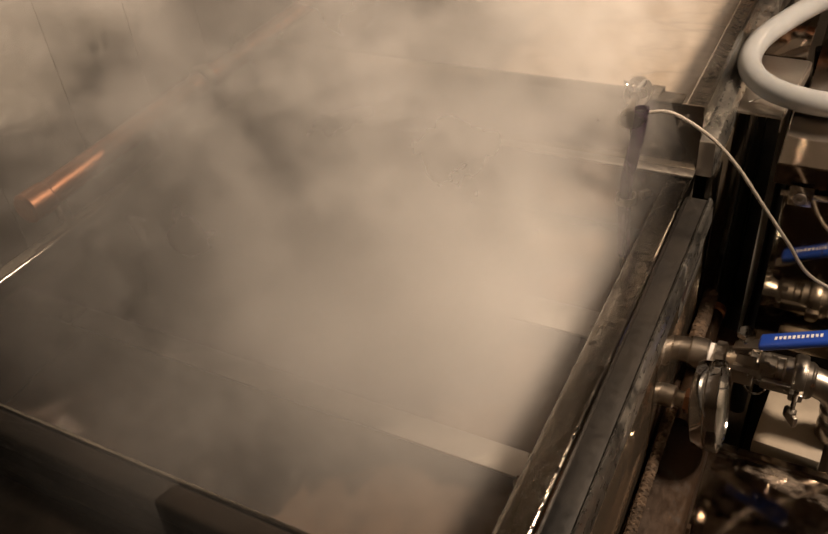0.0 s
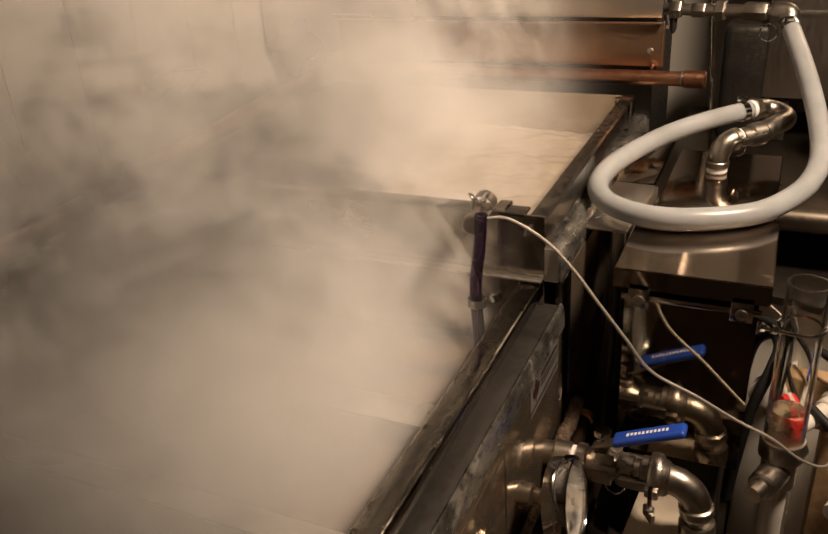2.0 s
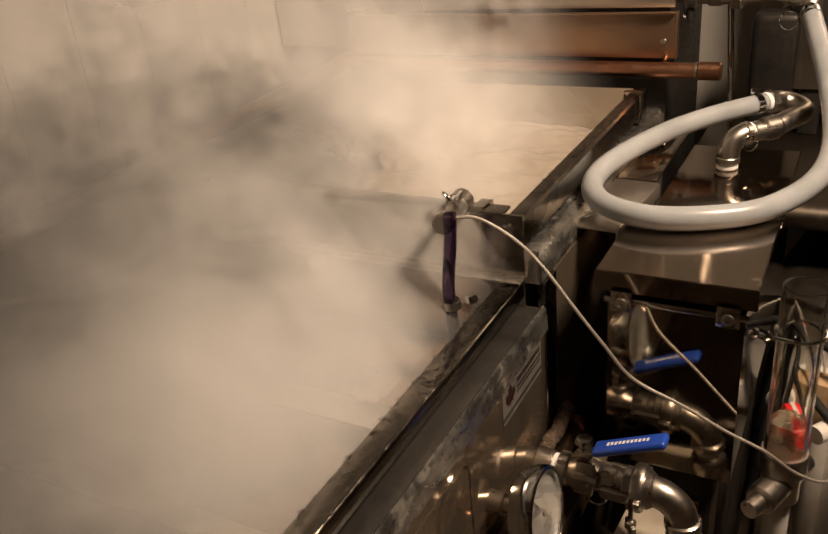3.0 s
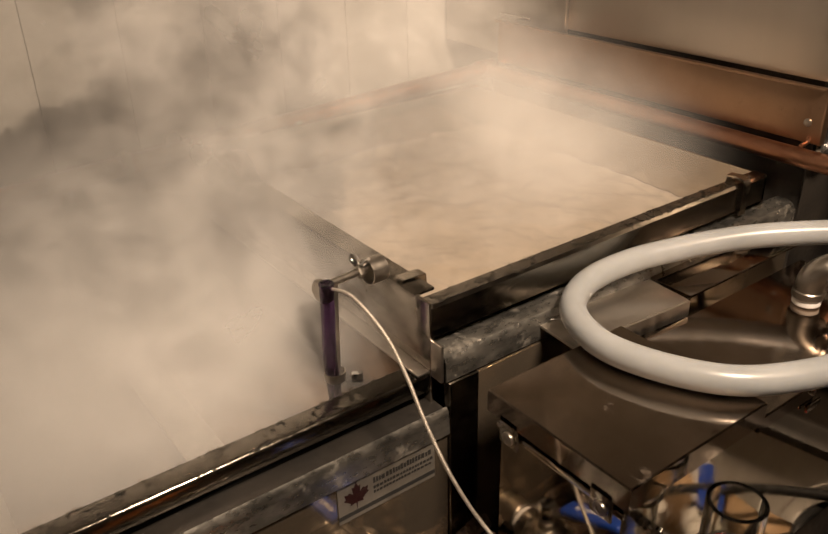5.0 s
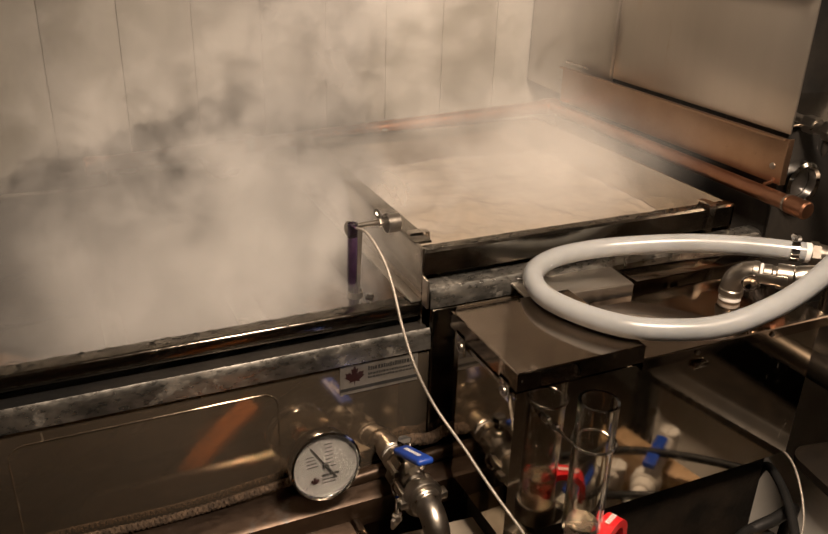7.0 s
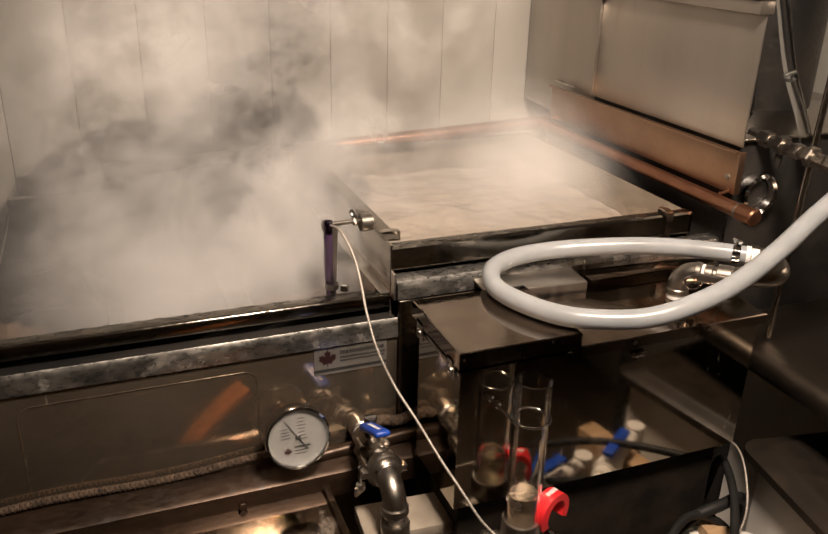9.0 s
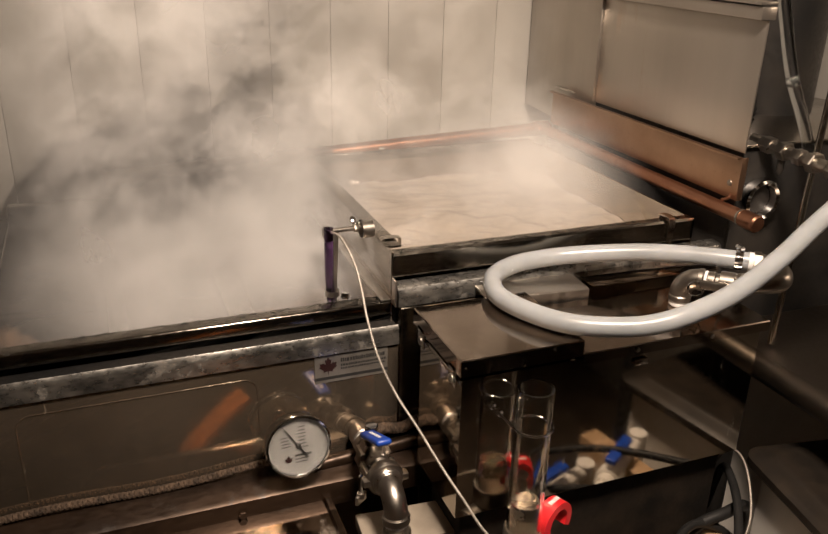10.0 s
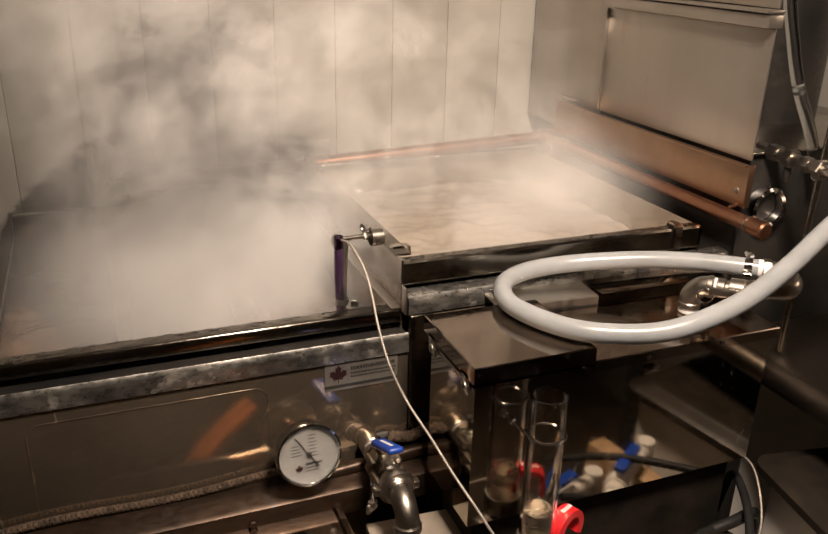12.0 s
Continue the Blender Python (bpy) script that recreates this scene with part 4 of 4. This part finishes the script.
# ---- sight glass beside the tank ----
def sight_glass():
    t = thing("sight_glass", 0.100, -0.310, 0.80, "clear sight glass cylinder with a little cloudy liquid", "sight glass")
    tube = part("tube", lathe([(0.0265, 0.025), (0.0265, 0.268), (0.0222, 0.268), (0.0222, 0.025), (0.0265, 0.025)], 36, close=False), GLASS, t)
    tube.visible_shadow = False
    part("liquid", lathe([(0.0218, 0.026), (0.0218, 0.078)], 32), CLOUDY, t, "cloudy amber liquid")
    part("ring", turned(sweep([(0.0285 * math.cos(a), 0.0285 * math.sin(a), 0.207) for a in [2 * math.pi * k / 40 for k in range(41)]], 0.0020, 8), pose(0, 0, 0)), CHROME, t, "bright wire retaining ring")
    part("ring_screw", rod((-0.028, 0.006, 0.207), (-0.045, 0.056, 0.222), 0.0025, 10), CHROME, t)
    part("screw_nut", turned(hexa(0.006, 0.008), aimed((-0.036, 0.030, 0.215), (-0.045, 0.056, 0.222))), CHROME, t)
    part("screw_nut", turned(hexa(0.006, 0.008), aimed((-0.041, 0.044, 0.219), (-0.05, 0.07, 0.226))), CHROME, t)
    part("socket", lathe([(0.0300, 0.0), (0.0300, 0.026), (0.0285, 0.029), (0.0268, 0.029)], 32), CAST, t)
    tee = rod((0, 0, -0.05), (0, 0, 0.0), 0.024, 24, 0.003)
    join(tee, rod((-0.055, 0.02, -0.02), (0.05, -0.02, -0.02), 0.020, 24, 0.003))
    part("tee", tee, CAST, t)
    part("stub", rod((-0.055, 0.02, -0.02), (-0.075, 0.03, -0.02), 0.012, 16), CAST, t)
    part("drop_pipe", rod((0, 0, -0.05), (0, 0, -0.42), 0.016, 18), WHITE, t)
    return t


sight_glass()


def red_clamp():
    t = thing("red_clamp", 0.147, -0.314, 0.802, "red plastic ring clamp with a metal tongue", "clamp")
    arc = [(0.028 * math.cos(a), 0.0, 0.028 * math.sin(a) + 0.01) for a in [radians(-35 + 250 * k / 20) for k in range(21)]]
    bm = sweep(arc, 0.008, 4)
    bm.transform(Matrix.Diagonal((1, 2.0, 1, 1)))
    part("ring", turned(bm, pose(0, 0, 0.02, 0, 0, 25)), RED, t)
    part("tongue", turned(box(-0.006, 0.03, -0.008, 0.008, -0.004, 0.0, 0.001), pose(-0.01, -0.01, 0.0, 0, 25, 25)), CHROME, t)
    bm = bmesh.new()
    for k in range(6):
        join(bm, box(-0.012 + 0.004 * k, -0.0095 + 0.004 * k, -0.003, 0.004, 0.0655, 0.0658, 0))
    part("print", turned(bm, pose(0, 0, 0, 0, 0, 25)), INK_WHITE, t)
    return t


red_clamp()


# ---- right end: chimney base, manifold, table ----
def chimney_base():
    t = thing("chimney_base", 0.9, 0.2, 0.0, "black steel chimney base with a chrome port", "chimney base")
    m = Matrix.Translation((-0.9, -0.2, 0))
    part("body", turned(box(0.69, 1.22, 0.022, 0.66, 0.74, 1.283, 0.004), m), BLACK, t)
    part("top_fold", turned(box(0.675, 1.23, 0.012, 0.66, 1.284, 1.290, 0.002), m), STEEL, t)
    part("port_ring", turned(turned(lathe([(0.028, 0.0), (0.041, 0.0), (0.043, 0.006), (0.041, 0.022), (0.036, 0.026), (0.031, 0.022), (0.028, 0.0)], 40, close=False), aimed((0.757, 0.020, 1.180), (0.757, -1, 1.18))), m), CHROME, t, "polished chrome port ring")
    part("port_plug", turned(turned(lathe([(0.028, 0.0), (0.028, 0.008), (0.012, 0.010)], 32), aimed((0.757, 0.021, 1.180), (0.757, -1, 1.18))), m), BLACK, t)
    for x in (0.75, 1.15):
        part("leg", turned(box(x - 0.02, x + 0.02, 0.30, 0.34, 0.0, 0.739, 0.002), m), BLACK, t)
    part("stove_pipe", turned(rod((1.0, 0.33, 1.29), (1.0, 0.33, 2.6), 0.13, 40), m), BLACK, t, "black stove pipe")
    return t


chimney_base()


def manifold():
    t = thing("valve_manifold", 0.75, -0.12, 1.20, "stainless pipe manifold with small valves", "pipe")
    m = Matrix.Translation((-0.75, 0.12, -1.20))

    def p(name, bm, mat, label=""):
        return part(name, turned(bm, m), mat, t, label)

    p("pipe", rod((0.755, 0.05, 1.290), (0.715, -0.225, 1.290), 0.011, 20), CAST)
    for u, r, h in ((0.12, 0.016, 0.030), (0.30, 0.018, 0.022), (0.45, 0.015, 0.024), (0.60, 0.019, 0.018), (0.78, 0.017, 0.040)):
        a = Vector((0.755, 0.05, 1.290)).lerp(Vector((0.715, -0.225, 1.290)), u)
        d = Vector((-0.04, -0.275, 0)).normalized()
        p("union", turned(hexa(r, h), aimed(a, a + d)), CAST)
    p("end_elbow", sweep(smooth_path([(0.716, -0.215, 1.290), (0.712, -0.235, 1.290), (0.707, -0.241, 1.284), (0.700, -0.240, 1.275)]), 0.0175, 18), CAST)
    p("pull_ring", sweep([(0.708 + 0.012 * math.sin(a) * 0.3, -0.21 + 0.015 * math.sin(a), 1.255 + 0.015 * math.cos(a)) for a in [2 * math.pi * k / 20 for k in range(21)]], 0.0014, 6), CHROME)
    p("drip_nozzle", lathe_at([(0.007, 0), (0.007, 0.03), (0.003, 0.04)], (0.742, -0.04, 1.285), (0.742, -0.04, 1.0)), BLACK)
    p("thin_rod", rod((0.79, -0.08, 1.60), (0.70, -0.14, 0.95), 0.006, 12), STEEL, "thin grey drain tube")
    return t


def lathe_at(profile, p, q, n=20):
    return turned(lathe(profile, n), aimed(p, q))


manifold()
ctube = thing("clear_tube", 0.78, 0.02, 1.2, "clear vinyl tube hanging from above", "hose")
part("tube", turned(sweep(smooth_path([(0.700, 0.0, 1.75), (0.705, 0.0, 1.60), (0.735, 0.0, 1.50), (0.772, 0.0, 1.41), (0.81, -0.01, 1.33), (0.845, -0.02, 1.24)]), 0.0115, 18), Matrix.Translation((-0.78, -0.02, -1.2))), VINYL, ctube)
part("joint", turned(rod((0.771, 0.0, 1.412), (0.776, 0.0, 1.402), 0.0125, 18), Matrix.Translation((-0.78, -0.02, -1.2))), VINYL, ctube)
cable = thing("black_cable", 0.9, 0.3, 1.3, "thick black cable against the wall", "cable")
part("cord", turned(sweep(smooth_path([(1.05, 0.3, 1.85), (1.0, 0.3, 1.62), (0.93, 0.28, 1.50), (0.90, 0.25, 1.42), (0.90, 0.22, 1.30)]), 0.011, 14), Matrix.Translation((-0.9, -0.3, -1.3))), RUBBER, cable)


def steel_table():
    t = thing("steel_table", 0.95, -0.42, 0.0, "dull stainless worktable with a rolled edge", "table")
    m = Matrix.Translation((-0.95, 0.42, 0))
    part("top", turned(box(0.665, 1.32, -0.80, -0.03, 0.925, 0.945, 0.004), m), STEEL_TABLE, t)
    part("rolled_edge", turned(rod((0.665, -0.80, 0.920), (0.665, -0.03, 0.920), 0.025, 20), m), STEEL_TABLE, t)
    part("rolled_edge", turned(rod((0.665, -0.80, 0.920), (1.32, -0.80, 0.920), 0.025, 20), m), STEEL_TABLE, t)
    for x in (0.70, 1.28):
        for y in (-0.76, -0.08):
            part("leg", turned(rod((x, y, 0), (x, y, 0.92), 0.02, 16), m), BLACK, t)
    return t


steel_table()


def pot():
    t = thing("steel_pot", 0.92, -0.46, 0.946, "stainless stock pot holding a mesh strainer", "pot")
    part("body", lathe([(0.10, 0.0), (0.113, 0.004), (0.115, 0.012), (0.112, 0.016), (0.112, 0.135), (0.118, 0.139), (0.118, 0.143), (0.110, 0.143), (0.108, 0.02), (0.10, 0.012)], 44, close=True), STEEL, t)
    part("strainer", lathe([(0.112, 0.145), (0.112, 0.152), (0.104, 0.152), (0.09, 0.125), (0.05, 0.11), (0.001, 0.105)], 40, close=False), CHROME, t, "wire mesh strainer bowl")
    return t


pot()


def head_tank():
    t = thing("head_tank", 1.18, -0.38, 0.946, "large dull stainless tank on the table", "tank")
    part("body", box(-0.13, 0.14, -0.34, 0.18, 0.10, 0.75, 0.006), STEEL_BRUSHED, t)
    part("seam", box(-0.134, -0.1302, -0.34, 0.18, 0.28, 0.29, 0.001), STEEL_BRUSHED, t)
    for y in (-0.30, 0.14):
        part("foot", box(-0.12, 0.13, y - 0.02, y + 0.02, 0.0, 0.10, 0.003), BLACK, t)
    return t


head_tank()
motor = thing("pump_housing", 1.10, -0.16, 0.946, "black rounded pump housing", "pump")
part("shell", box(-0.05, 0.05, -0.05, 0.05, 0.0, 0.26, 0.018, 3), BLACK, motor)


# ---- low clutter: pipes, box, cables ----
def low_valve(x, y, z, rz, label):
    t = thing("plastic_valve", x, y, z, label, "valve")
    m = pose(0, 0, 0, 0, 0, rz)
    part("body", turned(join(rod((-0.035, 0, 0), (0.035, 0, 0), 0.020, 20, 0.003), rod((-0.014, 0, 0), (0.014, 0, 0), 0.026, 20, 0.004)), m), WHITE, t)
    part("handle", turned(box(-0.012, 0.085, -0.011, 0.011, 0.036, 0.048, 0.004), m), BLUE, t, "blue handle")
    part("stem", turned(rod((0, 0, 0.02), (0, 0, 0.04), 0.008, 12), m), WHITE, t)
    part("tail_pipe", turned(rod((0.035, 0, 0), (0.16, 0, 0), 0.015, 18), m), WHITE, t)
    part("tail_pipe", turned(rod((-0.035, 0, 0), (-0.10, 0, 0), 0.015, 18), m), WHITE, t)
    part("elbow", turned(rod((0.15, 0, 0.02), (0.15, 0, -0.62), 0.018, 18), m), WHITE, t)
    return t


low_valve(0.26, -0.43, 0.66, -20, "white plastic valve with a blue handle")
low_valve(0.40, -0.40, 0.70, -35, "white plastic valve with a blue handle on the upper line")

board = thing("wooden_board", 0.47, -0.42, 0.0, "rough pale wooden board standing among the pipes", "board")
part("plank", turned(box(-0.022, 0.022, -0.13, 0.13, 0.60, 0.70, 0.003), pose(0, 0, 0, 0, 0, -10)), WOOD, board)
part("prop", box(-0.03, 0.03, -0.03, 0.03, 0.0, 0.599, 0.003), WOOD, board)

case = thing("white_case", 0.736, -0.437, 0.0, "white case with a scuffed black lid", "case")
part("body", turned(box(-0.145, 0.15, -0.165, 0.16, 0.0, 0.772, 0.006), pose(0, 0, 0, 0, 0, -10)), WHITE, case)
part("lid", turned(loft([[(x, y, z) for x, y in rounded_rect(0.33 + g, 0.36 + g, 0.035)] for g, z in ((0, 0.7725), (0.02, 0.776), (0.022, 0.792), (0.0, 0.800), (-0.03, 0.802), (-0.04, 0.806), (-0.06, 0.808))]), pose(0, 0, 0, 0, 0, -10)), SCUFFED, case, "scuffed dark lid with a stepped rim")

for k_, pts_ in enumerate(([(0.30, -0.52, 0.70), (0.40, -0.44, 0.74), (0.50, -0.33, 0.76), (0.56, -0.24, 0.76), (0.60, -0.18, 0.72), (0.62, -0.14, 0.60)],
                           [(0.28, -0.46, 0.66), (0.34, -0.36, 0.72), (0.44, -0.30, 0.73), (0.52, -0.32, 0.68), (0.50, -0.42, 0.60)],
                           [(0.55, -0.09, 1.02), (0.60, -0.10, 0.88), (0.59, -0.12, 0.72), (0.58, -0.16, 0.50)])):
    c_ = thing("electric_cable", *pts_[0], "loose black electric cable", "cable")
    part("cord", turned(sweep(smooth_path(pts_), 0.0075, 12), Matrix.Translation(-Vector(pts_[0]))), RUBBER, c_)

panel = thing("grey_panel", 1.0, -0.03, 0.0, "plain grey utility panel under the worktable", "panel")
part("sheet", box(-0.30, 0.34, -0.010, 0.010, 0.0, 0.88, 0.002), WHITE, panel)
part("edge", box(-0.318, -0.3005, -0.016, 0.010, 0.0, 0.88, 0.002), BLACK, panel)


def plastic_pipe(pts, label):
    """A run of white plastic pipe with sockets at its ends and a strap."""
    t = thing("plastic_pipe", *pts[0], label, "pipe")
    m = Matrix.Translation(-Vector(pts[0]))
    part("run", turned(sweep(smooth_path(pts, 6), 0.021, 20), m), WHITE, t)
    for a, b in ((pts[0], pts[1]), (pts[-1], pts[-2])):
        d = (Vector(b) - Vector(a)).normalized()
        part("socket", turned(turned(lathe([(0.021, 0), (0.027, 0.002), (0.027, 0.034), (0.021, 0.036)], 24), aimed(Vector(a) - d * 0.004, b)), m), WHITE, t)
    c = (Vector(pts[0]) + Vector(pts[1])) / 2
    part("strap", turned(turned(ring_solid(0.0214, 0.0235, 0.014), aimed(c, pts[1])), m), BLACK, t)
    return t


plastic_pipe([(0.455, -0.285, 0.655), (0.515, -0.300, 0.650), (0.575, -0.325, 0.640), (0.60, -0.345, 0.56), (0.60, -0.35, 0.0)], "grubby white plastic pipe with a black strap")

for pts_, r_, mat_, label_ in (([(0.43, -0.245, 0.42), (0.425, -0.265, 0.62), (0.45, -0.290, 0.71), (0.50, -0.30, 0.735), (0.56, -0.285, 0.725), (0.60, -0.255, 0.66), (0.61, -0.24, 0.48)], 0.010, RUBBER, "thick black rubber cable in a loop"),
                              ([(0.50, -0.335, 0.52), (0.495, -0.345, 0.66), (0.53, -0.330, 0.74), (0.57, -0.262, 0.790), (0.585, -0.205, 0.785), (0.60, -0.15, 0.70)], 0.0020, WIRE, "thin grey twisted wire beside the case")):
    c_ = thing("loose_cable", *pts_[0], label_, "cable")
    part("cord", turned(sweep(smooth_path(pts_), r_, 12), Matrix.Translation(-Vector(pts_[0]))), mat_, c_)

scrap = thing("tape_scrap", 0.166, -0.052, 1.1085, "frayed scrap of white thread tape on the rim", "tape")
for k_, (dx_, dz_) in enumerate(((0.034, 0.016), (0.030, 0.009), (-0.022, -0.002))):
    part("strand", sweep(smooth_path([(-0.004 * k_, 0.002 * k_, 0.0), (dx_ * 0.5, 0.006, dz_ * 0.4 + 0.002), (dx_, 0.012 + 0.004 * k_, dz_)]), lambda u: 0.0016 - 0.0011 * u, 6), TEFLON, scrap)


def leaning_board():
    """A bowed board that leans beside the walkway, seen in the polished plates."""
    t = thing("orange_plank", -0.367, -0.444, 0.0, "bowed orange-stained timber plank leaning by the walkway", "plank")
    line = smooth_path([(-0.16, 0, 0.000), (-0.10, 0, 0.285), (0, 0, 0.651), (0.092, 0, 0.778), (0.197, 0, 0.862)], 8)
    loops, crack = [], []
    for k, o in enumerate(line):
        d = (line[min(k + 1, len(line) - 1)] - line[max(k - 1, 0)]).normalized()
        up = Vector((-0.35, 0.45, 0.80))
        up = (up - d * up.dot(d)).normalized()
        w, h = d.cross(up) * 0.034, up * 0.009
        loops.append([o - w - h, o + w - h, o + w + h, o - w + h])
        crack.append(o + h * 1.02 + w * 0.12)
    part("board", loft(loops), WOOD_ORANGE, t)
    part("crack", sweep(crack, 0.0012, 6), INK, t, "dark crack along the grain")
    return t


leaning_board()


# ---- steam ----
def veil(seed, mat):
    """A soft billowing sheet about 0.6 m across, with real relief."""
    bm = bmesh.new()
    n, r = 18, 0.30
    g = []
    for i in range(n + 1):
        row = []
        for j in range(n + 1):
            x, y = r * (2 * i / n - 1), r * (2 * j / n - 1)
            h = 0.045 * noise.noise(Vector((x * 3.0, y * 3.0, seed * 3.7))) + 0.008 * noise.noise(Vector((x * 8, y * 8, seed * 1.3))) - 0.35 * (x * x + y * y)
            row.append(bm.verts.new((x, y, h)))
        g.append(row)
    for i in range(n):
        for j in range(n):
            if math.hypot(i + 0.5 - n / 2, j + 0.5 - n / 2) < n / 2 + 0.3:
                bm.faces.new((g[i][j], g[i + 1][j], g[i + 1][j + 1], g[i][j + 1]))
    return mesh_of(bm, "veil", mat)


VEILS = [veil(k, STEAM) for k in range(6)]
MISTS = [veil(k + 9, MIST) for k in range(4)]
STEAM_ROWS = []
_r = random.Random(21)
RISE = 0.075
for k in range(132):
    x, y = _r.triangular(-0.72, 0.60, -0.12), _r.uniform(0.06, 0.66)
    z = _r.uniform(0.12, 1.75)
    ob = new("steam_puff", VEILS[k % len(VEILS)])
    tagged(ob, "pale warm steam billowing up from the boiling pans", "steam", "steam over the pans", "stuff")
    tilt, turn, spin = _r.uniform(42, 72), _r.uniform(-62, -8), _r.uniform(-2.5, 2.5)
    sway = _r.uniform(0.02, 0.07), _r.uniform(0, 6.28), _r.uniform(0.5, 0.9)
    rise = RISE * _r.uniform(0.7, 1.3)
    rows = []
    for s in range(13):
        dx = sway[0] * math.sin(sway[1] + sway[2] * s)
        dy = 0.6 * sway[0] * math.cos(sway[1] + sway[2] * s)
        rows.append((s, pose(x + dx - 0.006 * s, y + dy, z + rise * s, tilt + 0.8 * spin * math.sin(0.3 * s), 0, turn + spin * s)))
    STEAM_ROWS.append((ob, rows))


for k in range(52):
    low = k % 5 < 4
    x, y = (_r.uniform(-0.60, -0.08), _r.uniform(0.10, 0.60)) if low else (_r.uniform(0.08, 0.56), _r.uniform(0.10, 0.60))
    z = (1.05 if low else 1.15) + _r.uniform(0.0, 0.07)
    ob = new("low_mist", MISTS[k % len(MISTS)])
    tagged(ob, "dense pale mist lying on the boiling sap", "steam", "mist on the sap", "stuff")
    tilt, turn, spin = _r.uniform(28, 48), _r.uniform(-60, -10), _r.uniform(-2.5, 2.5)
    sway = _r.uniform(0.03, 0.10), _r.uniform(0, 6.28), _r.uniform(0.5, 1.0)
    rows = [(s, pose(x + sway[0] * math.sin(sway[1] + sway[2] * s), y + 0.7 * sway[0] * math.cos(sway[1] + sway[2] * s), z + 0.01 * math.sin(0.7 * s + sway[1]), tilt, 0, turn + spin * s)) for s in range(13)]
    STEAM_ROWS.append((ob, rows))


def motions():
    for ob, rows in STEAM_ROWS:
        walk(ob, rows)


motions()
